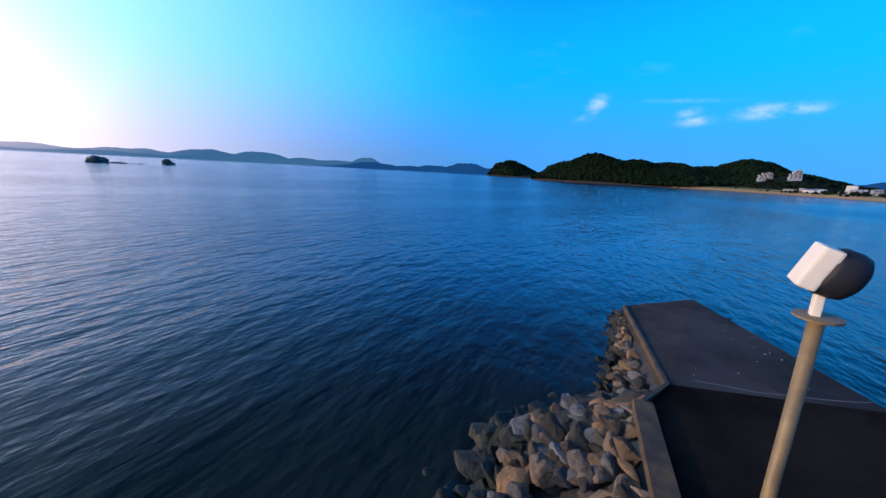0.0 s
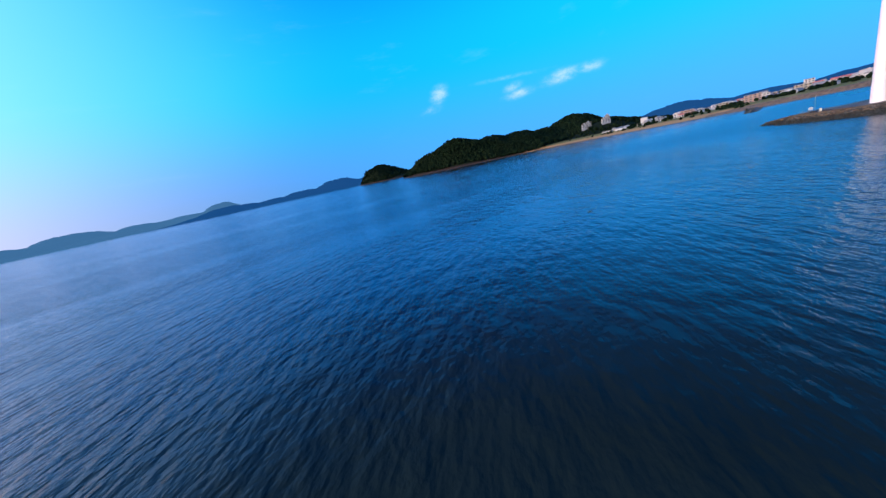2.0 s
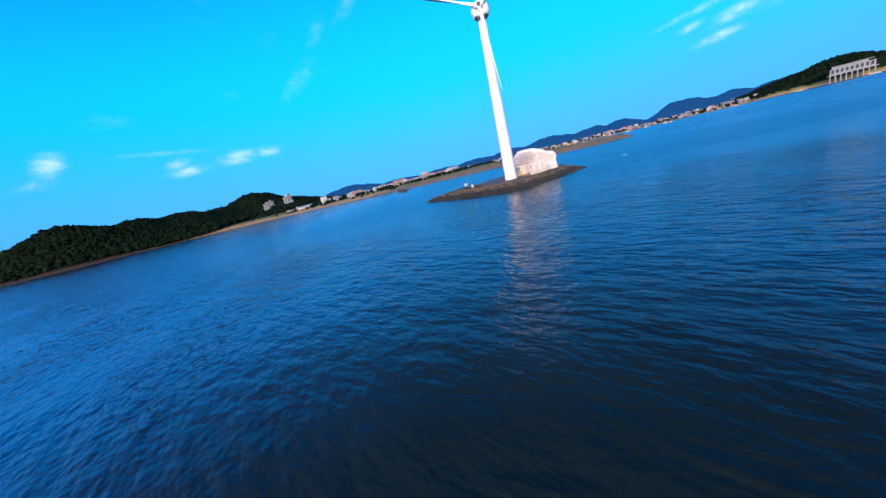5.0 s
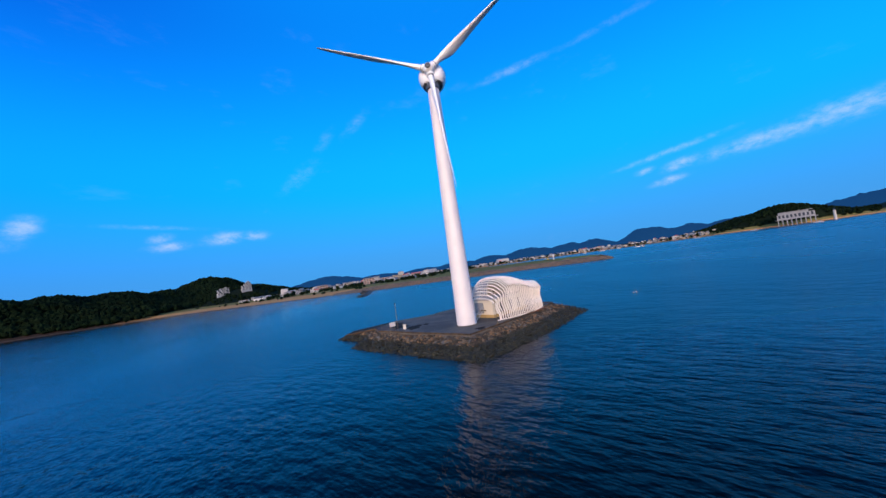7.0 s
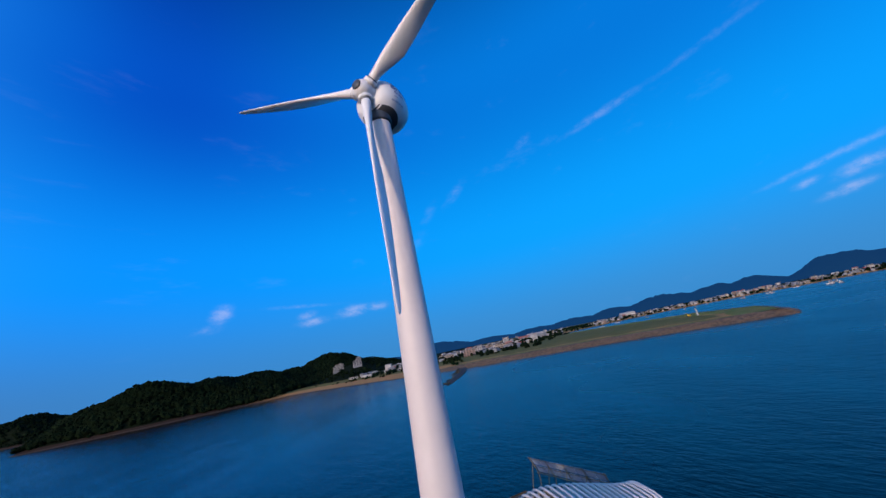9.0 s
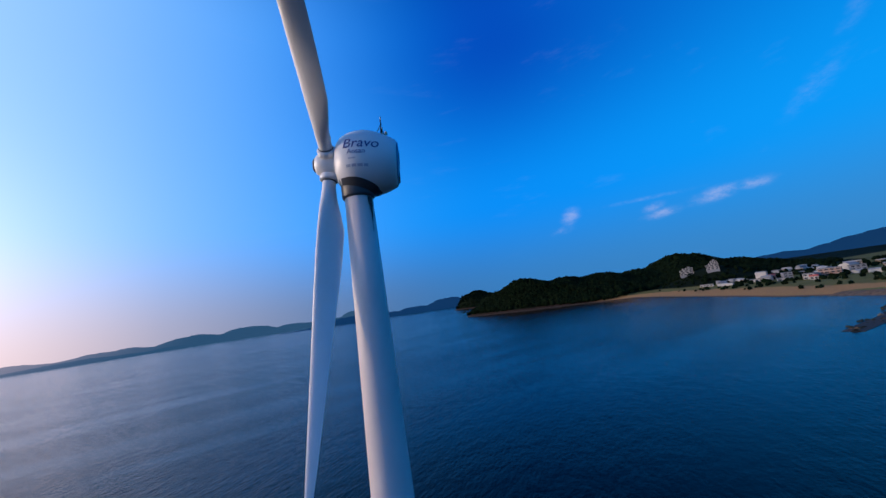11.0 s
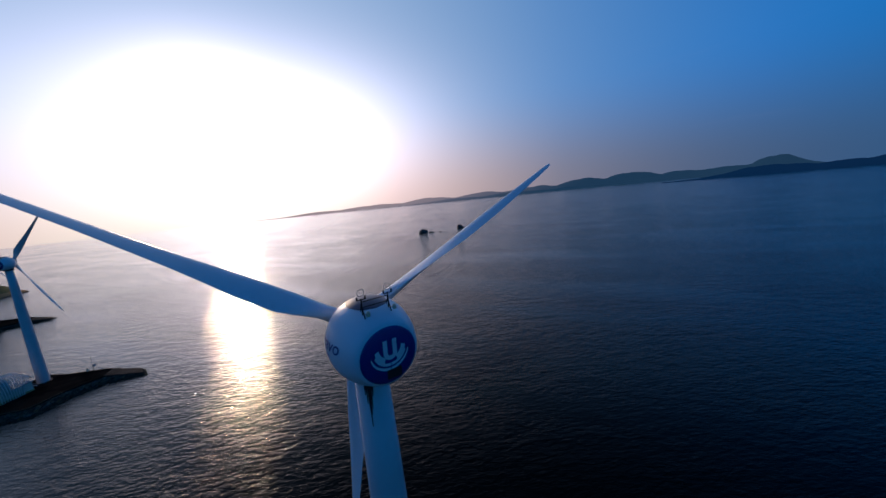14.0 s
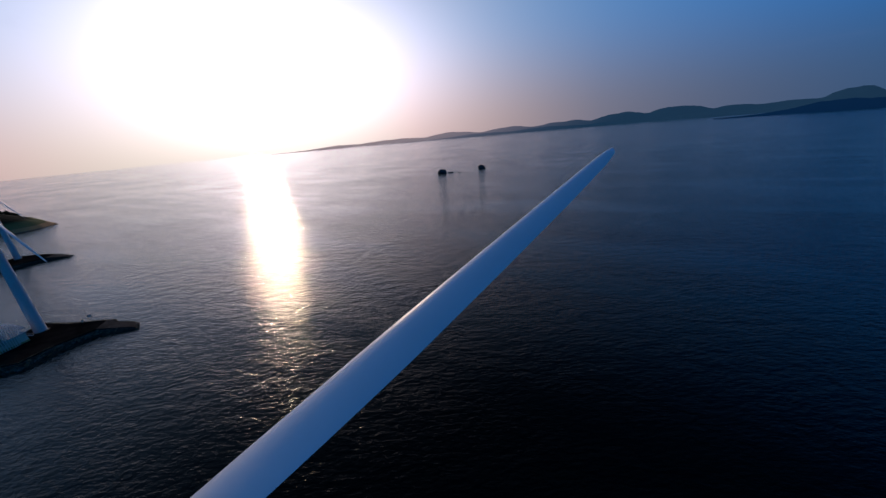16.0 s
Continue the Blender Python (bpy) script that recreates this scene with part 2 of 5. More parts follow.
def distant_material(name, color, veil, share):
    """The plain backdrop of ridges kilometres off; haze is painted into its glow."""
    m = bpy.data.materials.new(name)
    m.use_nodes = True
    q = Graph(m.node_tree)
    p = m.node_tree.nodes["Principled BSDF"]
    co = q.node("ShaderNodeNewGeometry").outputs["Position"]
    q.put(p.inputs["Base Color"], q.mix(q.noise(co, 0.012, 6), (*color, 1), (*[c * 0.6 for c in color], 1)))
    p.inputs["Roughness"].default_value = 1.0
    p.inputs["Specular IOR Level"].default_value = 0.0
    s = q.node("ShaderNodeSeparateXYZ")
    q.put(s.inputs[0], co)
    # painted haze: the emission grows stronger and pinker towards the sun's side
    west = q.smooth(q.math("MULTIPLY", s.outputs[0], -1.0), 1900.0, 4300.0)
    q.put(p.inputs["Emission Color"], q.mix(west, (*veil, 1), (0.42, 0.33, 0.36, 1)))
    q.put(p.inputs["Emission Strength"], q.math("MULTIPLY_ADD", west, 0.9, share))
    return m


M_WHITE = material("turbine_white_paint", (0.78, 0.77, 0.76), 0.38, other=(0.68, 0.67, 0.65), scale=0.35, fine=9, amount=0.5)
M_TOWER = material("tower_white_paint", (0.64, 0.575, 0.555), 0.5, other=(0.54, 0.48, 0.455), scale=0.25, fine=11, amount=0.5)
M_COLLAR = material("collar_dark_grey", (0.055, 0.06, 0.07), 0.5)
M_BLUE = material("logo_blue_film", (0.015, 0.03, 0.20), 0.35, amount=0.3)
M_LETTER = material("letter_navy_film", (0.03, 0.05, 0.22), 0.45, amount=0.25)
M_GREYBAR = material("faded_grey_film", (0.42, 0.46, 0.55), 0.5, amount=0.3)
M_SOOT = material("oil_stain", (0.03, 0.02, 0.018), 0.6, amount=0.6, scale=3)
M_STEEL = material("galvanised_steel", (0.22, 0.145, 0.058), 0.6, metal=0.2, other=(0.07, 0.045, 0.022), scale=2, amount=0.85)
M_DARKSTEEL = material("dark_painted_steel", (0.014, 0.014, 0.016), 0.6, metal=0.0, spec=0.2, scale=2)
M_BRASS = material("beacon_glass", (0.80, 0.56, 0.34), 0.3, amount=0.3)
M_CONCRETE = material("weathered_concrete", (0.135, 0.108, 0.078), 0.9, other=(0.030, 0.027, 0.023), scale=0.17, fine=16, amount=1.0, bump=0.02, bump_scale=9)
M_WETPATCH = material("damp_dark_patch", (0.016, 0.014, 0.013), 0.9, other=(0.050, 0.042, 0.032), scale=0.7, amount=0.8, spec=0.05)
M_SLIP = material("dusty_ramp_concrete", (0.062, 0.050, 0.040), 0.9, other=(0.012, 0.011, 0.010), scale=0.25, fine=18, amount=0.9, bump=0.02, bump_scale=7, spec=0.05)
M_RAMP = material("dark_wet_concrete", (0.024, 0.018, 0.013), 0.85, other=(0.003, 0.003, 0.0035), scale=0.22, fine=18, amount=1.0, bump=0.02, bump_scale=7, spec=0.0)
M_CRACK = material("crack_filler_pale", (0.11, 0.09, 0.07), 0.9, scale=3)
M_CHIP = material("bleached_shell", (0.24, 0.21, 0.17), 0.7, scale=6, amount=0.4)
M_KERB = material("worn_ochre_kerb", (0.105, 0.056, 0.016), 0.9, other=(0.006, 0.005, 0.004), scale=1.3, amount=1.0, bump=0.01)


def rock_material(name, tones, rough, wet):
    """Quarry stone: each block has its own tone, with stains, grain and rough faces."""
    m = bpy.data.materials.new(name)
    m.use_nodes = True
    q = Graph(m.node_tree)
    p = m.node_tree.nodes["Principled BSDF"]
    co = q.node("ShaderNodeTexCoord").outputs["Object"]
    own = q.math("FRACT", q.math("ADD", q.node("ShaderNodeObjectInfo").outputs["Random"], q.node("ShaderNodeNewGeometry").outputs["Random Per Island"]))
    n = q.node("ShaderNodeValToRGB")
    q.put(n.inputs[0], own)
    e = n.color_ramp.elements
    n.color_ramp.interpolation = "CONSTANT"
    for k in range(1, len(tones) - 1):
        e.new(k / (len(tones) - 1))
    for k, c in enumerate(tones):
        e[k].color = (*c, 1)
    stain = q.smooth(q.noise(co, 1.3, 6), 0.35, 0.7)
    c = q.mix(q.math("MULTIPLY", stain, 0.45), n.outputs[0], (0.012, 0.011, 0.009, 1))
    c = q.mix(q.math("MULTIPLY", q.noise(co, 22.0, 4), 0.25), c, (0.055, 0.038, 0.022, 1) if not wet else (0.02, 0.022, 0.014, 1))
    q.put(p.inputs["Base Color"], c)
    p.inputs["Roughness"].default_value = rough
    p.inputs["Specular IOR Level"].default_value = 0.2
    b = q.node("ShaderNodeBump")
    b.inputs["Distance"].default_value = 0.14
    q.put(b.inputs["Height"], q.math("ADD", q.noise(co, 2.4, 6, 0.65), q.math("MULTIPLY", q.noise(co, 11.0, 5), 0.3)))
    q.put(p.inputs["Normal"], b.outputs[0])
    return m


M_ROCK = rock_material("quarry_stone", [(0.040, 0.034, 0.025), (0.096, 0.062, 0.036), (0.061, 0.056, 0.049), (0.233, 0.131, 0.062), (0.030, 0.026, 0.017), (0.205, 0.147, 0.096), (0.068, 0.050, 0.032), (0.130, 0.125, 0.119), (0.047, 0.043, 0.033), (0.177, 0.110, 0.059), (0.082, 0.069, 0.054)], 0.88, False)
M_WETROCK = rock_material("weedy_wet_stone", [(0.024, 0.024, 0.014), (0.042, 0.036, 0.020), (0.018, 0.020, 0.014), (0.034, 0.036, 0.022)], 0.6, True)
# near-black backing: the shade between boulders is put into this colour
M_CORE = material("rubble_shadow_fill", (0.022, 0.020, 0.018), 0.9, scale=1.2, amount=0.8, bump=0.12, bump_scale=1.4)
M_STACK = material("sea_stack_rock", (0.10, 0.085, 0.075), 0.9, other=(0.035, 0.035, 0.03), scale=0.08, fine=9, amount=0.9, bump=0.5, bump_scale=0.5)
M_TUBE = material("shell_white_pipe", (0.80, 0.71, 0.63), 0.45, other=(0.58, 0.50, 0.42), scale=0.6, amount=0.45)
M_FABRIC = material("canopy_membrane", (0.40, 0.34, 0.27), 0.3, scale=0.3, amount=0.35)
M_CREAM = material("cream_render", (0.62, 0.54, 0.42), 0.8, scale=0.4, amount=0.4, bump=0.005)
M_PLINTH = material("ochre_plinth", (0.40, 0.26, 0.09), 0.85, scale=0.5, amount=0.8)
M_HATCH = material("roof_hatch_tint", (0.022, 0.030, 0.075), 0.42, other=(0.045, 0.045, 0.085), scale=0.8, amount=0.8)
M_GLASS = material("dark_window_glass", (0.03, 0.04, 0.055), 0.12, amount=0.2)
M_PANEL = material("solar_panel_glass", (0.30, 0.34, 0.42), 0.18, amount=0.2)
M_HWHITE = material("house_white_render", (0.40, 0.37, 0.34), 0.8, scale=0.08, amount=0.45)
M_HPINK = material("house_pink_render", (0.28, 0.17, 0.13), 0.8, scale=0.08, amount=0.45)
M_HBEIGE = material("house_beige_render", (0.27, 0.21, 0.15), 0.8, scale=0.08, amount=0.45)
M_HGREY = material("house_grey_render", (0.22, 0.22, 0.23), 0.8, scale=0.08, amount=0.45)
M_RED = material("red_roof_sheet", (0.42, 0.08, 0.05), 0.6, scale=0.1, amount=0.4)
M_SLATE = material("dark_roof", (0.10, 0.10, 0.11), 0.7, scale=0.1, amount=0.5)
M_HULL = material("boat_white_hull", (0.46, 0.43, 0.40), 0.4, scale=0.4, amount=0.3)
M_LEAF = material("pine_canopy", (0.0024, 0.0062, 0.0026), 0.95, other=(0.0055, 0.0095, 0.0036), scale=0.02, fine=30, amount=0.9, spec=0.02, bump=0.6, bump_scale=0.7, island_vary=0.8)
M_YELLOW = material("yellow_machine_paint", (0.60, 0.36, 0.03), 0.5, scale=0.3, amount=0.3)
M_RUST = material("rust_stained_ground", (0.30, 0.085, 0.015), 0.9, other=(0.10, 0.04, 0.015), scale=0.8, amount=0.9)
M_BANK = material("dyke_stone", (0.19, 0.115, 0.060), 0.9, other=(0.040, 0.028, 0.018), scale=0.35, fine=4, amount=1.0, bump=0.5, bump_scale=0.7)
M_CROWN = material("dry_grass", (0.13, 0.16, 0.025), 0.95, other=(0.24, 0.18, 0.06), scale=0.06, fine=12, amount=0.9, bump=0.3, bump_scale=0.8, spec=0.1)
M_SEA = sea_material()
M_LAND = land_material()
# both ridge materials emit a faint blue in place of hazy air
M_FAR = distant_material("ridge_near_haze_glow", (0.003, 0.010, 0.009), (0.008, 0.058, 0.20), 0.55)
M_FARTHER = distant_material("ridge_far_haze_glow", (0.010, 0.022, 0.030), (0.038, 0.120, 0.25), 0.58)


# ---------------------------------------------------------------- mesh tools
def mesh_object(name, bm, mat, smooth=False):
    me = bpy.data.meshes.new(name)
    bmesh.ops.recalc_face_normals(bm, faces=bm.faces)
    bm.to_mesh(me)
    bm.free()
    if smooth:
        for f in me.polygons:
            f.use_smooth = True
    me.materials.append(mat)
    return new(name, me)


def part(name, bm, mat, parent, label="", smooth=False):
    ob = mesh_object(name, bm, mat, smooth)
    ob.parent = parent
    if label:
        tagged(ob, label=label)
    return ob


def piece(name, me, parent, m):
    """One of many alike pieces that share a mesh."""
    ob = new(name, me)
    ob.parent = parent
    ob.matrix_local = m
    return ob


def thing(name, label, category, at=None, group="", kind=""):
    ob = tagged(new(name), label, category, group, kind)
    ob.matrix_world = at if at is not None else Matrix()
    return ob


def box(bm, center, size, turn=0.0, bevel=0.0):
    r = bmesh.ops.create_cube(bm, size=1.0, matrix=Matrix.Translation(center) @ Matrix.Rotation(turn, 4, "Z") @ Matrix.Diagonal((*size, 1)))
    if bevel:
        edges = list({e for v in r["verts"] for e in v.link_edges})
        bmesh.ops.bevel(bm, geom=edges, offset=bevel, segments=2, affect="EDGES", profile=0.6)
    return bm


def rings(bm, sections, closed=True, caps=True):
    """Skins a row of rings of points."""
    rows = [[bm.verts.new(p) for p in s] for s in sections]
    n = len(rows[0])
    for a, b in zip(rows, rows[1:]):
        for i in range(n if closed else n - 1):
            j = (i + 1) % n
            bm.faces.new((a[i], a[j], b[j], b[i]))
    if caps and closed:
        bm.faces.new(list(reversed(rows[0])))
        bm.faces.new(rows[-1])
    return bm


def turned(bm, profile, n=32, axis="Z", caps=True):
    """A body of revolution from (radius, height) pairs, about z or x."""
    out = []
    for r, h in profile:
        ring = []
        for i in range(n):
            a = 2 * math.pi * i / n
            c, s = r * math.cos(a), r * math.sin(a)
            ring.append((c, s, h) if axis == "Z" else (h, c, s))
        out.append(ring)
    return rings(bm, out, caps=caps)


def tube(bm, pts, radius, n=8):
    """A round pipe along points."""
    pts = [Vector(p) for p in pts]
    out = []
    ref = Vector((0.31, 0.17, 0.93)).normalized()
    for i, p in enumerate(pts):
        d = (pts[min(i + 1, len(pts) - 1)] - pts[max(i - 1, 0)]).normalized()
        a = d.cross(ref)
        if a.length < 0.05:
            a = d.cross(Vector((1, 0, 0)))
        a.normalize()
        b = d.cross(a)
        r = radius[i] if isinstance(radius, (list, tuple)) else radius
        out.append([p + (a * math.cos(t) + b * math.sin(t)) * r for t in (2 * math.pi * k / n for k in range(n))])
    return rings(bm, out)


def slab(bm, outline, z_top, z_bottom):
    """An upright prism over an outline; z_top may differ from corner to corner."""
    tops = z_top if isinstance(z_top, (list, tuple)) else [z_top] * len(outline)
    hi = [bm.verts.new((x, y, z)) for (x, y), z in zip(outline, tops)]
    lo = [bm.verts.new((x, y, z_bottom)) for x, y in outline]
    bm.faces.new(hi)
    bm.faces.new(list(reversed(lo)))
    n = len(hi)
    for i in range(n):
        bm.faces.new((hi[i], lo[i], lo[(i + 1) % n], hi[(i + 1) % n]))
    return bm


# ---------------------------------------------------------------- sea
def build_sea():
    bm = bmesh.new()
    radii = [0, 60, 160, 320, 640, 1200, 2200, 3400, 4900]
    n = 72
    prev = None
    for r in radii:
        ring = [bm.verts.new((0, 0, 0))] if r == 0 else [bm.verts.new((r * math.cos(2 * math.pi * i / n), r * math.sin(2 * math.pi * i / n), 0)) for i in range(n)]
        if prev:
            for i in range(n):
                j = (i + 1) % n
                if len(prev) == 1:
                    bm.faces.new((prev[0], ring[i], ring[j]))
                else:
                    bm.faces.new((prev[i], ring[i], ring[j], prev[j]))
        prev = ring
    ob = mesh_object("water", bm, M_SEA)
    ob.location = (-60, 0, 0)
    tagged(ob, "rippled dark blue evening sea reaching the horizon", "sea", kind="structure")


build_sea()

# ---------------------------------------------------------------- coast and hills
SHORE = [(187, 800), (232, 738), (286, 662), (345, 606), (386, 560), (431, 511), (421, 451), (403, 384), (377, 303), (357, 233), (343, 150), (336, 70), (329, -10), (318, -76),
         (304, -121), (302, -148), (340, -162), (430, -178), (560, -150), (690, -60), (820, 60), (950, 90), (1080, 40), (1200, -60), (1330, -250), (1290, -430), (1180, -560), (1080, -720), (960, -840), (850, -1000), (760, -1300), (700, -1900), (2400, -1900), (2400, 1900), (420, 1900), (330, 1650), (460, 1350), (420, 1050), (260, 900)]
MOUNDS = [(327, 711, 50, 84), (250, 772, 26, 50), (288, 742, 40, 60), (400, 680, 40, 76), (473, 655, 39, 84), (560, 640, 34, 70), (657, 623, 56, 95), (760, 590, 28, 100),
          (453, 1660, 72, 130), (1010, -930, 52, 110), (1180, -960, 40, 130), (880, -1240, 40, 150), (580, 478, 27, 60)]


def inland(x, y):
    """Distance to the shoreline, positive on land."""
    best, inside = 1e9, False
    n = len(SHORE)
    for i in range(n):
        x1, y1 = SHORE[i]
        x2, y2 = SHORE[(i + 1) % n]
        dx, dy = x2 - x1, y2 - y1
        t = max(0.0, min(1.0, ((x - x1) * dx + (y - y1) * dy) / (dx * dx + dy * dy)))
        best = min(best, (x - x1 - t * dx) ** 2 + (y - y1 - t * dy) ** 2)
        if (y1 > y) != (y2 > y) and x < x1 + (y - y1) * dx / dy:
            inside = not inside
    return math.sqrt(best) * (1 if inside else -1)


def land_height(x, y, d=None):
    d = inland(x, y) if d is None else d
    d += 5 * noise.noise((x * 0.02, y * 0.02, 3))
    z = -1.5 if d < -12 else -1.5 + 1.5 * (d + 12) / 12 if d < 0 else 4.2 * min(1, d / 50) ** 0.85 + 0.06 * min(30, max(0, d - 50))
    if d > 0:
        rise = 0.0
        for mx, my, h, r in MOUNDS:
            q = ((x - mx) ** 2 + (y - my) ** 2) / (r * r)
            if q < 7:
                rise = max(rise, h * math.exp(-q)) + 0.25 * min(rise, h * math.exp(-q))
        rise *= min(1, d / 26) if y < 560 or x > 700 else min(1, d / 42)
        z += rise * (1 + 0.10 * noise.noise((x * 0.018, y * 0.018, 1))) + min(d, 30) / 30 * 0.8 * noise.noise((x * 0.04, y * 0.04, 7))
    return z


def build_land():
    bm = bmesh.new()
    step, x0, y0, nx, ny = 14.0, 150.0, -1560.0, 162, 250
    grid = {}
    for i in range(nx):
        for j in range(ny):
            x, y = x0 + i * step, y0 + j * step
            d = inland(x, y)
            if d > -30:
                grid[i, j] = bm.verts.new((x, y, land_height(x, y, d)))
    for (i, j), v in list(grid.items()):
        q = [grid.get(k) for k in ((i, j), (i + 1, j), (i + 1, j + 1), (i, j + 1))]
        if all(q):
            bm.faces.new(q)
    ob = mesh_object("ground", bm, M_LAND, smooth=True)
    tagged(ob, "sandy beach, grassy spit and wooded hills of the mainland", "coast", kind="structure")


build_land()


BANK = [(351, 190), (343, 150), (336, 70), (329, -10), (318, -76), (304, -121), (302, -148), (340, -162), (430, -178), (560, -150), (690, -60), (790, 30)]


def build_bank():
    """The stone-faced dyke round the spit, with its flat grassed crown."""
    rnd = random.Random(31)
    path = []
    for (x1, y1), (x2, y2) in zip(BANK, BANK[1:]):
        n = max(2, int(math.hypot(x2 - x1, y2 - y1) / 5))
        path += [Vector((x1 + (x2 - x1) * k / n, y1 + (y2 - y1) * k / n, 0)) for k in range(n)]
    face, crown = bmesh.new(), bmesh.new()
    rows, tops = [], []
    for i, p in enumerate(path):
        d = (path[min(i + 1, len(path) - 1)] - path[max(i - 1, 0)]).normalized()
        s = Vector((-d.y, d.x, 0))                                    # towards the land
        rise = min(1.0, i / 14)
        rows.append([p + s * (u + rnd.uniform(-0.5, 0.5)) + Vector((0, 0, z * (0.45 + 0.55 * rise) + rnd.uniform(-0.25, 0.25)))
                     for u, z in ((-3, -1.2), (0, 0.4), (2.5, 1.6), (5, 2.7), (7.5, 3.7), (10, 4.5), (12, 4.9), (12.6, 4.2))])
        tops.append([p + s * u + Vector((0, 0, z * (0.45 + 0.55 * rise) + (rnd.uniform(-0.2, 0.2) if u > 13 else 0))) for u, z in ((11.9, 4.75), (16, 4.7), (24, 4.9), (34, 4.4), (46, 2.2), (52, 0.0))])
    rings(face, rows, closed=False)
    rings(crown, tops, closed=False)
    t = thing("dyke", "brown stone-faced dyke with a grassy crown round the spit", "dyke", kind="structure")
    part("stone_face", face, M_BANK, t, "rough brown stone facing")
    part("grass_crown", crown, M_CROWN, t, "dry green grass crown", smooth=True)


build_bank()


def build_woods():
    """Pines over the hills: many small clumps, uncountable."""
    rnd = random.Random(5)
    base = bmesh.new()
    bmesh.ops.create_icosphere(base, subdivisions=1, radius=1.0)
    bv = [v.co.copy() for v in base.verts]
    bf = [[v.index for v in f.verts] for f in base.faces]
    base.free()
    verts, faces = [], []

    def clump(x, y, z, r):
        k = len(verts)
        a, sq = rnd.random() * 6.3, rnd.uniform(0.7, 1.15)
        ca, sa = math.cos(a), math.sin(a)
        for v in bv:
            s = r * rnd.uniform(0.68, 1.25)
            verts.append((x + (v.x * ca - v.y * sa) * s, y + (v.x * sa + v.y * ca) * s, z + v.z * s * sq))
        faces.extend([[i + k for i in f] for f in bf])

    for mx, my, h, r in MOUNDS[:11]:
        count = int((2600 if my > 600 and r < 96 else 1300) * (r / 90) ** 1.1)
        for _ in range(count):
            a, d = rnd.random() * 6.283, r * 1.55 * math.sqrt(rnd.random())
            x, y = mx + d * math.cos(a), my + d * math.sin(a)
            dd = inland(x, y)
            if dd < (4 if my > 600 else 9):
                continue
            z = land_height(x, y, dd)
            if z > 6.5 or my > 600 or rnd.random() < 0.25:
                s = rnd.uniform(2.6, 5.2) * (1.0 if r < 150 else 1.5)
                clump(x, y, z + s * 0.5 + (rnd.uniform(1.0, 5.0) if my > 600 and dd < 45 else 0.0), s)
    for _ in range(2600):                                  # hedges and park trees behind the beach
        x, y = rnd.uniform(330, 900), rnd.uniform(60, 600)
        dd = inland(x, y)
        if 74 < dd < 330 and noise.noise((x * 0.02, y * 0.02, 9)) > -0.12:
            s = rnd.uniform(1.8, 3.8)
            clump(x, y, land_height(x, y, dd) + s * 0.6, s)
    for _ in range(5200):                                  # trees among the far town
        x, y = rnd.uniform(760, 1700), rnd.uniform(-900, 460)
        dd = inland(x, y)
        if 12 < dd < 300:
            s = rnd.uniform(2.2, 5.2)
            clump(x, y, land_height(x, y, dd) + s * 0.6, s)
    for _ in range(900):                                   # shrubs and pines between the beach and the first houses
        x, y = rnd.uniform(360, 620), rnd.uniform(150, 560)
        dd = inland(x, y)
        if 34 < dd < 95 and noise.noise((x * 0.035, y * 0.035, 4)) > -0.05:
            s = rnd.uniform(1.4, 3.2)
            clump(x, y, land_height(x, y, dd) + s * 0.5, s)
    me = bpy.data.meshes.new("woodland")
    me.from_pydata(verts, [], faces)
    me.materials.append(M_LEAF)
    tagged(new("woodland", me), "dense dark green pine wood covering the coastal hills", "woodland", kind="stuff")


build_woods()


def ridge(name, mat, label, spans, radius, depth, seed, uneven=1.0):
    """A long wooded range as a strip with depth. spans: azimuth in degrees left of +y, summit height, half width in degrees."""
    bm = bmesh.new()
    a0 = min(a - 2.2 * w for a, h, w in spans)
    a1 = max(a + 2.2 * w for a, h, w in spans)
    n = int((a1 - a0) / 0.35) + 2
    cols = []
    for i in range(n):
        a = a0 + (a1 - a0) * i / (n - 1)
        h = 0.0
        for c, top, w in spans:
            h = max(h, top * math.exp(-((a - c) / w) ** 2)) + 0.12 * min(h, top * math.exp(-((a - c) / w) ** 2))
        h *= 1 + uneven * (0.22 * noise.noise((a * 0.55, seed, 0)) + 0.10 * noise.noise((a * 2.3, seed, 4)))
        row = []
        for k, (f, z) in enumerate(((-0.02, -2.0), (0.0, 0.10), (0.25, 0.55), (0.6, 1.0), (1.0, 0.85), (1.4, -0.05))):
            r = radius + depth * f
            wob = 1 + 0.15 * noise.noise((a * 1.3, f * 3, seed)) if 0 < z < 1 else 1
            row.append(bm.verts.new((-math.sin(radians(a)) * r, math.cos(radians(a)) * r, z * wob * h if z > 0 else -2.0)))
        cols.append(row)
    for p, q in zip(cols, cols[1:]):
        for k in range(len(p) - 1):
            bm.faces.new((p[k], q[k], q[k + 1], p[k + 1]))
    tagged(mesh_object(name, bm, mat, smooth=True), label, "hills", kind="structure")


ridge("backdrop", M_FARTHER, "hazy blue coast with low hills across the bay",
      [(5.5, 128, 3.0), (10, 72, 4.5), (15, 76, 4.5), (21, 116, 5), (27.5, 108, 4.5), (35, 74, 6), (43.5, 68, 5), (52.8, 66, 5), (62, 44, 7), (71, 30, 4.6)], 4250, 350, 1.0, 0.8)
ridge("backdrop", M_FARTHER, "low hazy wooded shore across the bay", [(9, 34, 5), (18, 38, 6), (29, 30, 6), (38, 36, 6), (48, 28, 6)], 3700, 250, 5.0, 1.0)
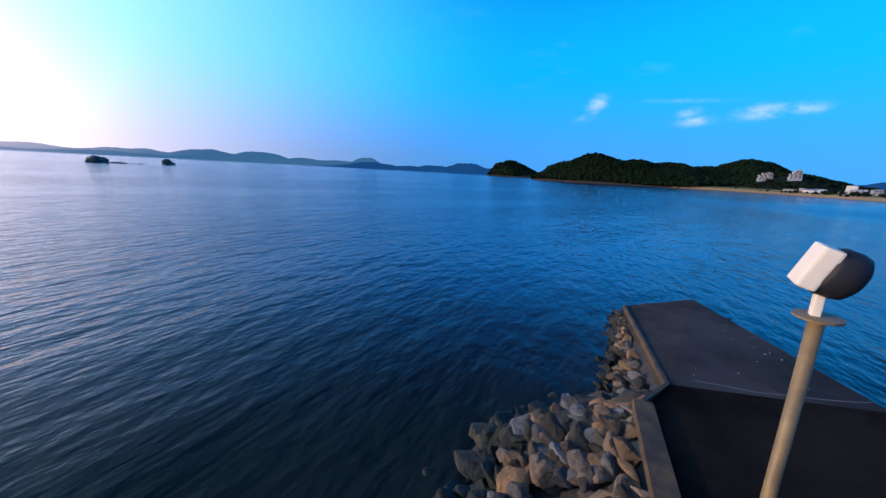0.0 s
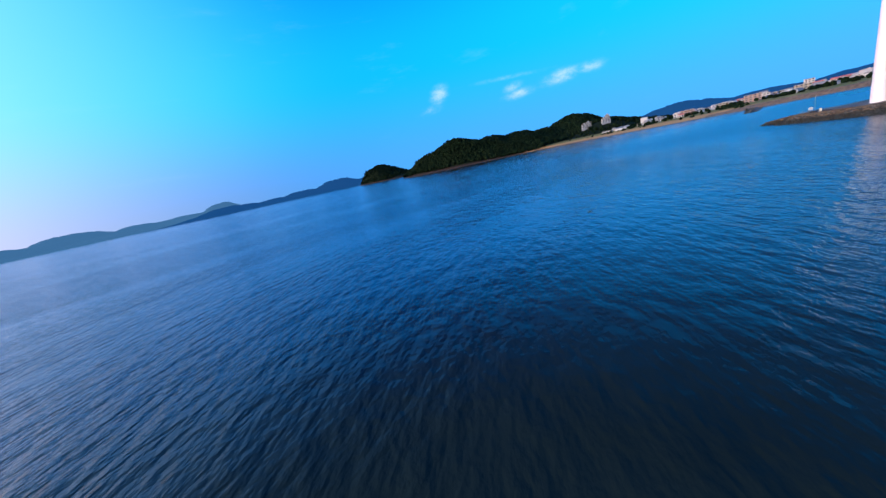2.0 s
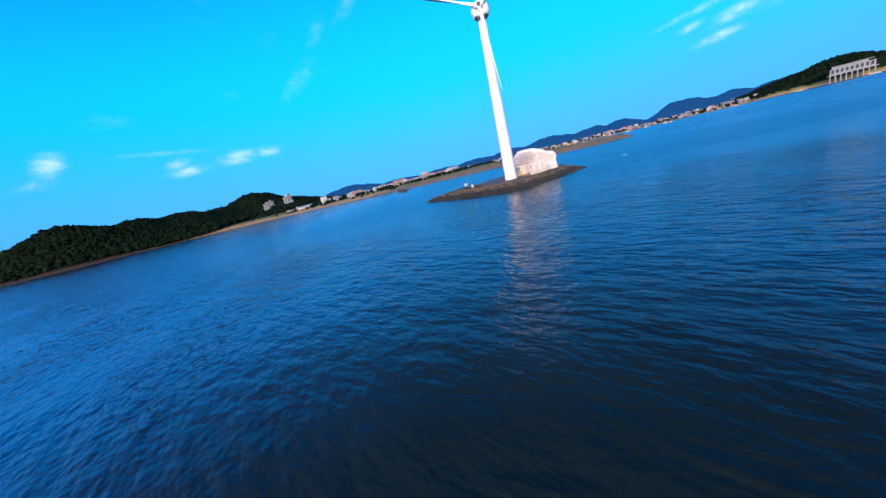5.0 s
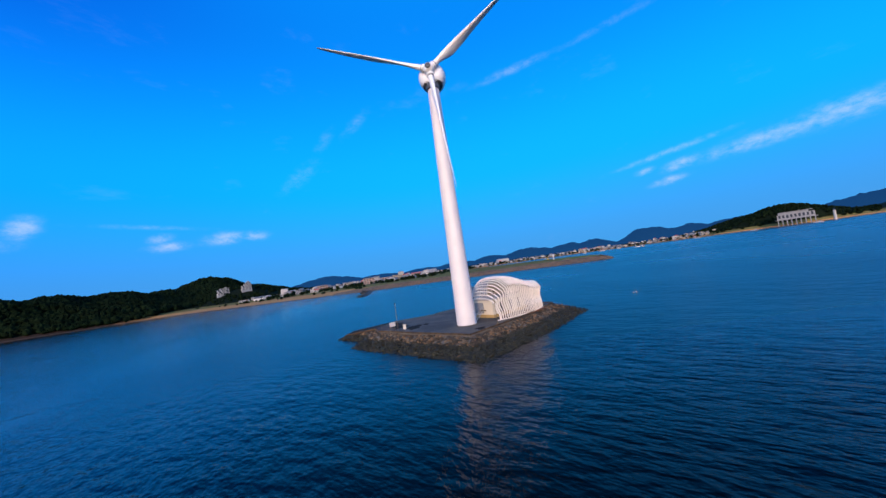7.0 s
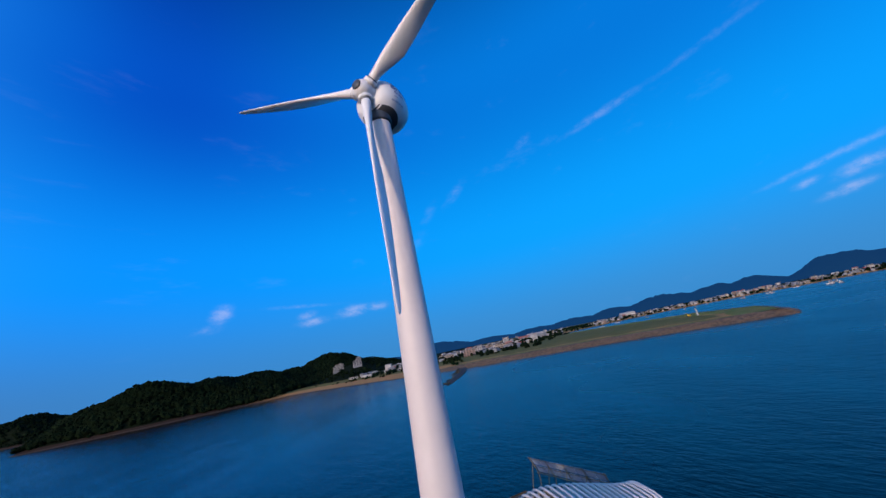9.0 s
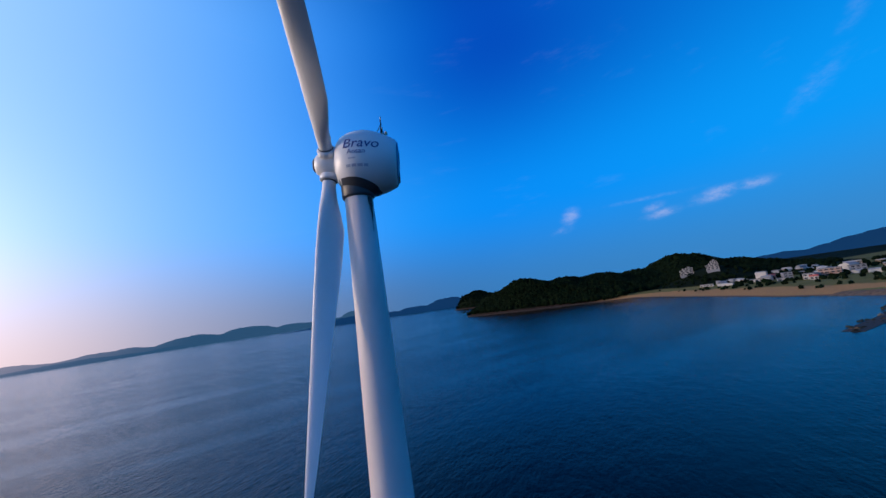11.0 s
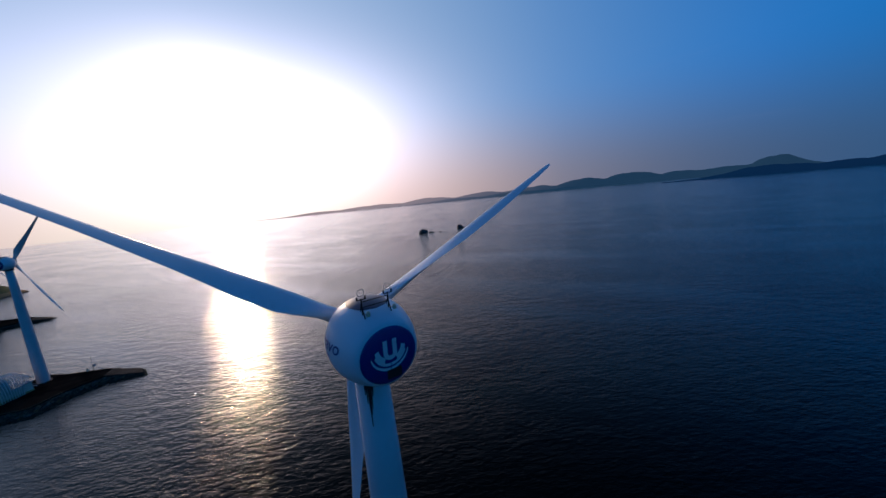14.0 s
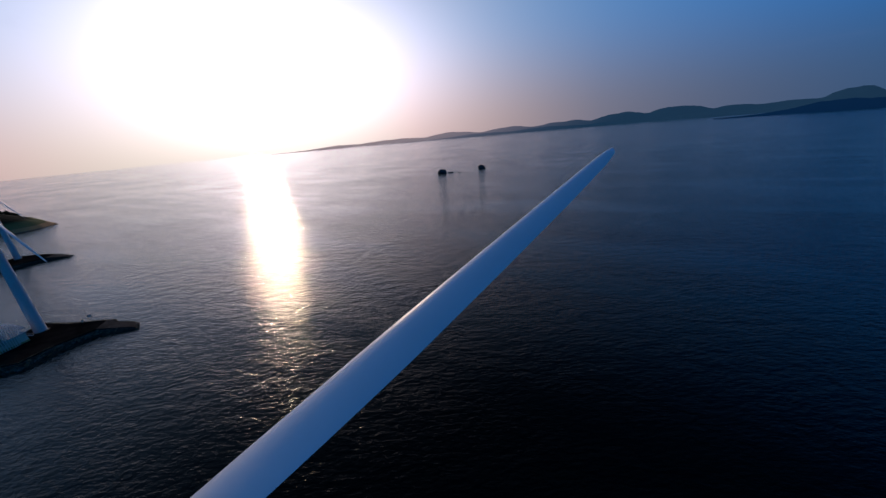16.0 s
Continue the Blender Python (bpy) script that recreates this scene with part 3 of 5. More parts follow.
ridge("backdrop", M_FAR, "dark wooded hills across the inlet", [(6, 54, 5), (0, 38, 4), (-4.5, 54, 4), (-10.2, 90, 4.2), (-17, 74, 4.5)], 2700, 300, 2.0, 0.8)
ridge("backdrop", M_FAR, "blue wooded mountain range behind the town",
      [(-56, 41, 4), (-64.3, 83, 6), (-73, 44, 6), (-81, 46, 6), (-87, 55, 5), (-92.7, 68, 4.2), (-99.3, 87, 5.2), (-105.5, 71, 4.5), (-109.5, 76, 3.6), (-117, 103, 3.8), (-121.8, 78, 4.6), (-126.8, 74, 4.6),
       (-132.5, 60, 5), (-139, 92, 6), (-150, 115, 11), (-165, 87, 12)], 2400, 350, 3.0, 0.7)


# ---------------------------------------------------------------- wind turbines
HUB_Z = 53.2
SHAFT_TILT, CONE, HUB_OUT = 5.3, 2.1, 2.05          # degrees, degrees, metres ahead of the tower's axis
NACELLE = [(0.0, -1.45), (1.30, -1.45), (1.78, -1.32), (2.20, -0.98), (2.52, -0.45), (2.70, 0.1), (2.78, 0.7), (2.76, 1.3), (2.64, 1.9), (2.44, 2.55), (2.22, 3.05), (2.04, 3.40), (1.88, 3.58), (0.0, 3.60)]


def nacelle_radius(x):
    pts = NACELLE[1:-1]
    for (r1, x1), (r2, x2) in zip(pts, pts[1:]):
        if x1 <= x <= x2:
            return r1 + (r2 - r1) * (x - x1) / (x2 - x1)
    return pts[0][0]


def blade_mesh(bm):
    #        r    chord  thick twist round
    rows = [(0.95, 1.10, 1.10, 0, 1.0), (2.0, 1.08, 1.08, 0, 1.0), (3.0, 1.30, 1.00, -34, 0.7), (4.2, 1.75, 0.86, -34, 0.3), (5.6, 2.12, 0.74, -32, 0.0),
            (8.0, 2.05, 0.62, -27, 0.0), (11.0, 1.80, 0.50, -16, 0.0), (15.0, 1.48, 0.38, -7, 0.0), (19.0, 1.12, 0.28, -3, 0.0), (22.5, 0.80, 0.18, -1, 0.0),
            (24.6, 0.55, 0.11, 0, 0.0), (25.3, 0.34, 0.06, 0, 0.0), (25.5, 0.10, 0.04, 0, 0.0)]
    fine = []
    for p, q in zip(rows, rows[1:]):
        steps = max(1, round((q[0] - p[0]) / 0.6))
        fine += [tuple(a + (b - a) * k / steps for a, b in zip(p, q)) for k in range(steps)]
    out, n = [], 36
    for r, c, th, tw, rd in fine + [rows[-1]]:
        ring = []
        for k in range(n):
            a = 2 * math.pi * k / n
            u = 0.5 * (1 + math.cos(a))                                   # 0 nose .. 1 tail
            foil = 5 * (0.2969 * math.sqrt(u) - 0.126 * u - 0.3516 * u ** 2 + 0.2843 * u ** 3 - 0.1010 * u ** 4)
            y_f = foil * th * (1 if math.sin(a) >= 0 else -0.75)
            x_f = (0.32 - u) * c
            x = -rd * 0.5 * c * math.cos(a) + (1 - rd) * x_f
            y = rd * 0.5 * th * math.sin(a) + (1 - rd) * y_f
            t = radians(tw)
            ring.append((x * math.cos(t) - y * math.sin(t), x * math.sin(t) + y * math.cos(t), r))
        out.append(ring)
    rings(bm, out)
    bm.verts.index_update()
    for e in bm.edges:                                                    # crisp tail edge
        if e.verts[0].index % n == 0 and e.verts[1].index % n == 0:
            e.smooth = False
    return bm


def lettering(word, size, x, z, parent, mat, name, shear=0.0):
    """Flat letters wrapped on the nacelle's flank."""
    cu = bpy.data.curves.new(name, "FONT")
    cu.body, cu.size, cu.shear, cu.extrude = word, size, shear, 0.0
    cu.resolution_u = 3
    holder = new(name, cu)
    me = bpy.data.meshes.new_from_object(holder.evaluated_get(bpy.context.evaluated_depsgraph_get()))
    bpy.data.objects.remove(holder)
    bm = bmesh.new()
    bm.from_mesh(me)
    bmesh.ops.subdivide_edges(bm, edges=[e for e in bm.edges if e.calc_length() > 0.25], cuts=2)
    for v in bm.verts:
        px, pz = x + v.co.x, z + v.co.y
        r = nacelle_radius(px) + 0.035
        v.co = (px, -math.sqrt(max(r * r - pz * pz, 0.01)), pz + HUB_Z)
    part(name, bm, mat, parent)


def crescent(bm, r1, r2, a0, a1, cx=0.0, cy=0.0, shift=0.0, n=18, x=0.0):
    """A sickle between two arcs, in the y-z plane."""
    outer = [(cx + r1 * math.cos(a), cy + r1 * math.sin(a)) for a in (a0 + (a1 - a0) * i / n for i in range(n + 1))]
    inner = [(cx + r2 * math.cos(a), cy + shift + r2 * math.sin(a)) for a in (a0 + (a1 - a0) * i / n for i in range(n + 1))]
    p = [bm.verts.new((x, a, b)) for a, b in outer]
    q = [bm.verts.new((x, a, b)) for a, b in inner]
    for i in range(n):
        bm.faces.new((p[i], p[i + 1], q[i + 1], q[i]))


def wind_turbine(label, x, y, yaw, rotor, pitch, z=2.5):
    at = pose(x, y, 0, 0, 0, yaw)
    t = thing("wind_turbine", label, "wind turbine", at, "row of wind turbines")
    # tower of three cans, with flanges
    bm = bmesh.new()
    turned(bm, [(1.95, z), (1.94, z + 0.3), (1.82, 10.0), (1.70, 18.0), (1.56, 26.0), (1.42, 34.0), (1.28, 42.0), (1.14, 50.2)], 48)
    part("tower", bm, M_TOWER, t, "tapered white steel tower", smooth=True)
    bm = bmesh.new()
    turned(bm, [(2.5, z - 0.1), (2.5, z + 0.06), (2.3, z + 0.10), (2.0, z + 0.10)], 48)
    part("footing", bm, M_CONCRETE, t, "round concrete footing")
    bm = bmesh.new()
    ring = []
    for zz in (z + 0.35, z + 2.35):
        ring.append([(1.97 * math.cos(a), 1.97 * math.sin(a), zz) for a in (4.2 + 0.07 * i for i in range(7))])
    ring2 = [[(1.80 * math.cos(a), 1.80 * math.sin(a), zz) for a in (4.2 + 0.07 * i for i in range(7))] for zz in (z + 0.35, z + 2.35)]
    rings(bm, [ring[0] + ring2[0][::-1], ring[1] + ring2[1][::-1]])
    part("door", bm, M_GREYBAR, t, "curved grey steel tower door")
    # nacelle, its shaft raised at the nose
    lean = Matrix.Translation((0, 0, HUB_Z)) @ Matrix.Rotation(radians(SHAFT_TILT), 4, "Y") @ Matrix.Translation((0, 0, -HUB_Z))
    bm = bmesh.new()
    turned(bm, [(r, h) for r, h in NACELLE[1:-1]], 56, axis="X")
    bmesh.ops.translate(bm, verts=bm.verts, vec=(0, 0, HUB_Z))
    nac = part("nacelle", bm, M_WHITE, t, "round white egg-shaped nacelle", smooth=True)
    nac.matrix_local = lean
    bm = bmesh.new()
    hatch = []
    for i in range(13):
        f = -1 + 2 * i / 12
        xx = 0.75 + 1.55 * f
        wide = 1.25 * math.sqrt(max(0.0, 1 - f * f)) + 0.02
        hatch.append([(xx, yy, HUB_Z + math.sqrt((nacelle_radius(xx) + 0.025) ** 2 - yy * yy)) for yy in (wide * (-1 + 2 * k / 8) for k in range(9))])
    rings(bm, hatch, closed=False)
    part("roof_hatch", bm, M_HATCH, nac, "dark oval roof hatch", smooth=True)
    bm = bmesh.new()
    belly = []
    for i in range(13):
        f = -1 + 2 * i / 12
        xx = 0.45 + 1.85 * f
        wide = 2.0 * math.sqrt(max(0.0, 1 - f * f)) + 0.02
        belly.append([(xx, yy, HUB_Z - math.sqrt((nacelle_radius(xx) + 0.03) ** 2 - yy * yy)) for yy in (wide * (-1 + 2 * k / 10) for k in range(11))])
    rings(bm, belly, closed=False)
    part("belly_opening", bm, M_COLLAR, nac, "dark opening round the tower head", smooth=True)
    bm = bmesh.new()
    turned(bm, [(1.16, 50.1), (1.30, 50.2), (1.34, 50.3), (1.34, 51.4), (1.30, 51.6)], 40)
    part("yaw_collar", bm, M_COLLAR, t, "dark grey collar under the nacelle", smooth=True)
    bm = bmesh.new()
    turned(bm, [(1.80, 3.56), (1.80, 3.62), (1.72, 3.67), (0.9, 3.74), (0.02, 3.75)], 48, axis="X")
    bmesh.ops.translate(bm, verts=bm.verts, vec=(0, 0, HUB_Z))
    disc = part("rear_disc", bm, M_BLUE, t, "blue round emblem disc on the rear", smooth=True)
    disc.matrix_local = lean
    bm = bmesh.new()
    for sy in (-0.30, 0.30):
        box(bm, (3.764, 0.03 + sy, HUB_Z + 0.62), (0.02, 0.27, 0.86), bevel=0.008)
    crescent(bm, 0.435, 0.165, -math.pi, 0.0, 0.03, HUB_Z + 0.21, x=3.772)
    for s in (-1, 1):
        crescent(bm, 0.98, 0.72, -math.pi / 2 + s * 0.45, -math.pi / 2 + s * 1.50, 0.03, HUB_Z + 0.52, 0.10, x=3.762)
        crescent(bm, 1.06, 0.99, -math.pi / 2 + s * 0.02, -math.pi / 2 + s * 1.25, 0.02, HUB_Z + 0.44, 0.12, x=3.758)
        crescent(bm, 1.24, 1.19, -math.pi / 2 + s * 0.02, -math.pi / 2 + s * 1.35, 0, HUB_Z + 0.34, 0.12, x=3.75)
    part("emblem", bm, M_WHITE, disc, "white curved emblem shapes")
    bm = bmesh.new()
    box(bm, (3.735, 0.22, HUB_Z - 1.18), (0.07, 0.95, 0.62), bevel=0.03)
    part("vent_grille", bm, M_SOOT, disc, "sooty black vent opening")
    bm = bmesh.new()
    for k, (dy, ln) in enumerate(((-0.22, 0.7), (-0.12, 1.3), (0.0, 3.0), (0.07, 2.1), (0.16, 1.7), (0.27, 0.8))):
        a = -0.66 + dy / 1.2
        r = 1.185
        rings(bm, [[(r * math.cos(a), r * math.sin(a), 50.05), (r * math.cos(a + 0.11), r * math.sin(a + 0.11), 50.05)],
                   [((r + 0.02) * math.cos(a + 0.02), (r + 0.02) * math.sin(a + 0.02), 50.05 - ln), ((r + 0.02) * math.cos(a + 0.06), (r + 0.02) * math.sin(a + 0.06), 50.05 - ln)]], closed=False)
    part("oil_streak", bm, M_SOOT, t, "dark oil streaks below the nacelle")
    lettering("Bravo", 1.2, -0.60, 0.24, nac, M_LETTER, "slogan_letters", 0.18)
    lettering("Ansan", 0.58, -0.20, -0.28, nac, M_LETTER, "town_letters")
    for x0, x1, zc, hh in ((-0.1, 0.45, -0.62, 0.10), (-0.30, 0.06, -1.15, 0.20), (0.16, 0.50, -1.15, 0.20), (0.60, 1.0, -1.15, 0.20), (1.1, 1.42, -1.15, 0.20)):
        bm = bmesh.new()
        rings(bm, [[(xx, -math.sqrt((nacelle_radius(xx) + 0.03) ** 2 - zz * zz), zz + HUB_Z) for zz in (zc - hh / 2, zc, zc + hh / 2)] for xx in (x0, x1)], closed=False)
        part("faded_bar", bm, M_GREYBAR, nac)
    # mast with wind gauges and beacons on the roof
    mx, my = 2.3, 0.85
    zf = HUB_Z + math.sqrt(nacelle_radius(mx) ** 2 - my * my)
    for sy in (-my, my):
        bm = bmesh.new()
        tube(bm, [(mx, sy, zf - 0.1), (mx, sy, zf + 1.0)], 0.045, 8)
        tube(bm, [(mx, sy - 0.26, zf + 0.95), (mx, sy + 0.26, zf + 0.95)], 0.03, 6)
        tube(bm, [(mx - 0.35, sy, zf + 0.05), (mx, sy, zf + 0.85)], 0.03, 6)
        tube(bm, [(mx + 0.35, sy, zf - 0.16), (mx, sy, zf + 0.55)], 0.03, 6)
        for off in (-0.26, 0.26):
            tube(bm, [(mx, sy + off, zf + 0.95), (mx, sy + off, zf + 1.16)], 0.05, 6)
        mast = part("gauge_mast", bm, M_DARKSTEEL, t, "thin dark mast with wind gauge")
        mast.matrix_local = lean
        bm = bmesh.new()
        loop = []
        for i in range(25):
            a = 2 * math.pi * i / 24
            cx, cz = math.cos(a), math.sin(a)
            loop.append((mx, sy + 0.20 * math.copysign(abs(cx) ** 0.6, cx), zf + 1.36 + 0.2 * math.copysign(abs(cz) ** 0.6, cz)))
        tube(bm, loop, 0.025, 6)
        part("guard_loop", bm, M_HULL, mast, "pale round guard loop")
        bm = bmesh.new()
        turned(bm, [(0.10, zf + 0.0), (0.13, zf + 0.03), (0.13, zf + 0.21), (0.06, zf + 0.29)], 12)
        bmesh.ops.translate(bm, verts=bm.verts, vec=(mx + 0.42, sy + 0.18, 0))
        tube(bm, [(mx, sy, zf + 0.1), (mx + 0.42, sy + 0.18, zf + 0.05)], 0.025, 6)
        part("beacon", bm, M_BRASS, t, "small brass-coloured warning beacon").matrix_local = lean
    for hh in (0.45, 0.8):
        bm = bmesh.new()
        tube(bm, [(mx, -my, zf + hh), (mx, my, zf + hh)], 0.03, 6)
        part("crossbar", bm, M_DARKSTEEL, t).matrix_local = lean
    # rotor
    bm = bmesh.new()
    turned(bm, [(1.30, -1.43), (1.16, -1.52), (1.14, -2.1), (1.12, -2.7), (0.98, -3.2), (0.72, -3.55), (0.44, -3.66)], 40, axis="X")
    bmesh.ops.translate(bm, verts=bm.verts, vec=(0, 0, HUB_Z))
    hub = part("hub", bm, M_WHITE, t, "rounded white rotor hub", smooth=True)
    hub.matrix_local = lean @ Matrix.Translation((2.42 - HUB_OUT, 0, 0))
    bm = bmesh.new()
    turned(bm, [(0.54, -3.58), (0.60, -3.66), (0.52, -3.76), (0.05, -3.79)], 24, axis="X")
    bmesh.ops.translate(bm, verts=bm.verts, vec=(0, 0, HUB_Z))
    part("nose_cap", bm, M_COLLAR, hub, "dark nose cap", smooth=True)
    for k in range(3):
        phi = radians(rotor + 120 * k)
        r = Vector((0, math.cos(phi), math.sin(phi)))
        a = Vector((-1, 0, 0))
        r = (r + a * math.tan(radians(CONE))).normalized()      # blades cone forward a little
        e = a.cross(r).normalized()
        a = r.cross(e)
        m = Matrix((e, a, r)).transposed().to_4x4()
        m.translation = (-HUB_OUT, 0, HUB_Z)
        m = lean @ m
        bm = bmesh.new()
        turned(bm, [(0.70, 1.0), (0.76, 1.05), (0.76, 1.42), (0.70, 1.47), (0.60, 1.50)], 28)
        c = part("root_collar", bm, M_WHITE, t, smooth=True)
        c.matrix_local = m
        bm = bmesh.new()
        turned(bm, [(0.575, 1.50), (0.60, 1.52), (0.60, 1.60), (0.575, 1.62)], 28)
        c = part("seal_ring", bm, M_COLLAR, t)
        c.matrix_local = m
        bm = bmesh.new()
        blade_mesh(bm)
        b = part("blade", bm, M_WHITE, t, "long tapered white blade", smooth=True)
        b.matrix_local = m @ Matrix.Rotation(radians(pitch[k]), 4, "Z")
    return t


STEP = Vector((-188.9, -61.3))          # from one turbine to the next
wind_turbine("white wind turbine with round nacelle, blades at rest", 0, 0, -4.4, 24.6, (100, 92, 97))
wind_turbine("white wind turbine on the middle island, rotor turned away", STEP.x, STEP.y, -27, 52, (84, 84, 84))
wind_turbine("far white wind turbine on the third island", 2 * STEP.x, 2 * STEP.y, -27, 62, (84, 84, 84))

# ---------------------------------------------------------------- islands
INNER = [(-10.0, -0.8), (-2.6, 9.3), (5.0, 19.3), (9.3, 21.4), (15.2, 31.2), (20.8, 31.2), (17.8, 18.6), (21.5, 9.0), (28.5, 1.8), (24.0, -9.5), (15.2, -19.8), (2.2, -11.6)]
INNER_Z = [2.4, 2.4, 2.4, 2.3, 0.8, 0.75, 2.2, 2.4, 2.4, 2.4, 2.4, 2.4]
OUTER = [(-18.7, -2.6), (-9.8, 9.4), (2.4, 25.2), (9.2, 25.6), (15.4, 33.6), (22.4, 32.6), (20.6, 20.0), (24.6, 11.4), (33.0, 2.6), (28.5, -12.0), (14.2, -27.8), (-2.6, -16.4)]


def rock_meshes():
    rnd = random.Random(11)
    out = []
    for k in range(14):
        bm = bmesh.new()
        for _ in range(13):                                              # angular broken blocks
            v = Vector((rnd.uniform(-1, 1), rnd.uniform(-1, 1), rnd.uniform(-1, 1)))
            v /= max(abs(v.x), abs(v.y), abs(v.z)) ** 0.75 * v.length ** 0.25
            bm.verts.new(v)
        bmesh.ops.convex_hull(bm, input=bm.verts)
        bmesh.ops.delete(bm, geom=[v for v in bm.verts if not v.link_faces], context="VERTS")
        bmesh.ops.bevel(bm, geom=list(bm.edges), offset=0.09, segments=1, affect="EDGES", clamp_overlap=True)
        bmesh.ops.smooth_vert(bm, verts=bm.verts, factor=0.22, use_axis_x=True, use_axis_y=True, use_axis_z=True)
        bmesh.ops.scale(bm, verts=bm.verts, vec=(1.08, 1.08, 1.08))
        for v in bm.verts:                                               # keep the block compact
            if v.co.length > 1.15:
                v.co *= 1.15 / v.co.length
        bmesh.ops.scale(bm, verts=bm.verts, vec=(rnd.uniform(0.95, 1.35), rnd.uniform(0.7, 1.0), rnd.uniform(0.5, 0.8)))
        bmesh.ops.dissolve_limit(bm, angle_limit=radians(8), verts=bm.verts, edges=bm.edges)
        bmesh.ops.triangulate(bm, faces=bm.faces)
        bmesh.ops.recalc_face_normals(bm, faces=bm.faces)
        me = bpy.data.meshes.new("boulder")
        bm.to_mesh(me)
        bm.free()
        me.materials.append(M_ROCK if k < 10 else M_WETROCK)
        out.append(me)
    return out


ROCKS = rock_meshes()


def island(label, dx, dy, seed, near, pad, INNER=INNER, OUTER=OUTER):
    """A concrete pad with a ramp on a rubble mound. near(x, y): whether boulders there are pieces of their own."""
    isl = thing("turbine_island", label, "islet", pose(dx, dy, 0), "row of rubble islets", "structure")
    order = [0, 1, 2, 3, 6, 7, 8, 9, 10, 11]
    bm = bmesh.new()
    slab(bm, [INNER[i] for i in order], 2.5, -1.0)
    part("platform", bm, pad, isl, "flat stained concrete platform")
    bm = bmesh.new()
    slab(bm, [INNER[i] for i in (3, 4, 5, 6)], [2.496, 0.95, 0.9, 2.496], -1.2)
    part("ramp", bm, M_SLIP, isl, "dark sloping concrete boat ramp")
    # pale cracks and a joint across the ramp
    bm = bmesh.new()
    rnd = random.Random(seed)

    def on_ramp(u, v):
        a = Vector((*INNER[3], 2.496)).lerp(Vector((*INNER[4], 0.95)), v)
        b = Vector((*INNER[6], 2.496)).lerp(Vector((*INNER[5], 0.9)), v)
        return a.lerp(b, u) + Vector((0, 0, 0.012))

    def strip(bm, line, w):
        pts = []
        for (u1, v1), (u2, v2) in zip(line, line[1:]):
            pts += [(u1 + (u2 - u1) * k / 6 + rnd.uniform(-0.008, 0.008), v1 + (v2 - v1) * k / 6 + rnd.uniform(-0.008, 0.008)) for k in range(6)]
        rings(bm, [[on_ramp(u - w, v - w * 0.6), on_ramp(u + w, v + w * 0.6)] for u, v in pts + [line[-1]]], closed=False)

    strip(bm, [(0.02, 0.42), (0.3, 0.45), (0.6, 0.42), (0.98, 0.46)], 0.004)
    strip(bm, [(0.02, 0.06), (0.5, 0.02), (0.98, 0.04)], 0.004)
    part("pale_crack", bm, M_CRACK, isl, "pale cracks across the ramp")
    bm = bmesh.new()
    strip(bm, [(0.56, 0.03), (0.60, 0.25), (0.58, 0.45), (0.61, 0.66), (0.63, 0.80), (0.60, 0.86), (0.61, 0.995)], 0.0075)
    part("dark_crack", bm, M_WETPATCH, isl, "dark open crack along the ramp")
    # damp dark patches on the platform
    for px, py, size in () if pad is M_RAMP else ((4.2, 11.4, 2.4), (6.6, 9.2, 1.1), (7.6, 15.2, 2.9), (11.5, 17.0, 2.2), (-5.6, -2.6, 1.3)):
        bm = bmesh.new()
        rim = []
        for k in range(36):
            a = 2 * math.pi * k / 36
            r = size * (0.72 + 0.55 * noise.noise((math.cos(a) * 1.4 + px, math.sin(a) * 1.4 + py, 2)) + 0.20 * noise.noise((math.cos(a) * 5, math.sin(a) * 5, px)))
            rim.append(bm.verts.new((px + 1.25 * r * math.cos(a), py + 0.8 * r * math.sin(a), 2.505)))
        bm.faces.new(rim)
        part("damp_patch", bm, M_WETPATCH, isl, "dark damp patch on the concrete")
    # broken shell and chips of paint left on the ramp
    bm = bmesh.new()
    for _ in range(30):
        c = on_ramp(rnd.uniform(0.06, 0.94), rnd.uniform(0.02, 0.8))
        a, s = rnd.random() * 3.14, rnd.uniform(0.015, 0.045)
        d, e = Vector((math.cos(a), math.sin(a), 0)) * s, Vector((-math.sin(a), math.cos(a), 0)) * s * rnd.uniform(0.25, 0.7)
        foot = [c + d - e * 0.5, c + d * 0.3 + e, c - d + e * 0.4, c - d * 0.6 - e]
        rings(bm, [foot, [c + (w - c) * 0.7 + Vector((0, 0, 0.035)) for w in foot]])
    part("shell_chip", bm, M_CHIP, isl, "pale broken shell lying on the ramp")
    # sloping sheet under the boulders, painted dark for the shaded gaps
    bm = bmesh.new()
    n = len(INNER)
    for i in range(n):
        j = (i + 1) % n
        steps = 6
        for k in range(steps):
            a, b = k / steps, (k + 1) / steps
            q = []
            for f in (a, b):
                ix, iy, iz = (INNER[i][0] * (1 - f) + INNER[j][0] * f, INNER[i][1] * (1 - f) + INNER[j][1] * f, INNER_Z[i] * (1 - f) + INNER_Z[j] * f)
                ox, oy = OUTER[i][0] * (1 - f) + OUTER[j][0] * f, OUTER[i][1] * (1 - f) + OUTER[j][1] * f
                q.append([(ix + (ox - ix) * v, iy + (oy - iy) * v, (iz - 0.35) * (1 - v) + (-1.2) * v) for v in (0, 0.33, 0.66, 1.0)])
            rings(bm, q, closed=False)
    part("gap_shade_fill", bm, M_CORE, isl, "rubble backing sheet, coloured dark as the shade between the boulders")
    # ochre kerb round the pad
    for a, b in ((2, 1), (1, 0), (0, 11), (11, 10), (3, 2), (4, 3), (8, 7), (9, 8), (10, 9)):
        p, q = Vector((*INNER[a], INNER_Z[a] + 0.12)), Vector((*INNER[b], INNER_Z[b] + 0.12))
        bm = bmesh.new()
        d = (q - p).normalized()
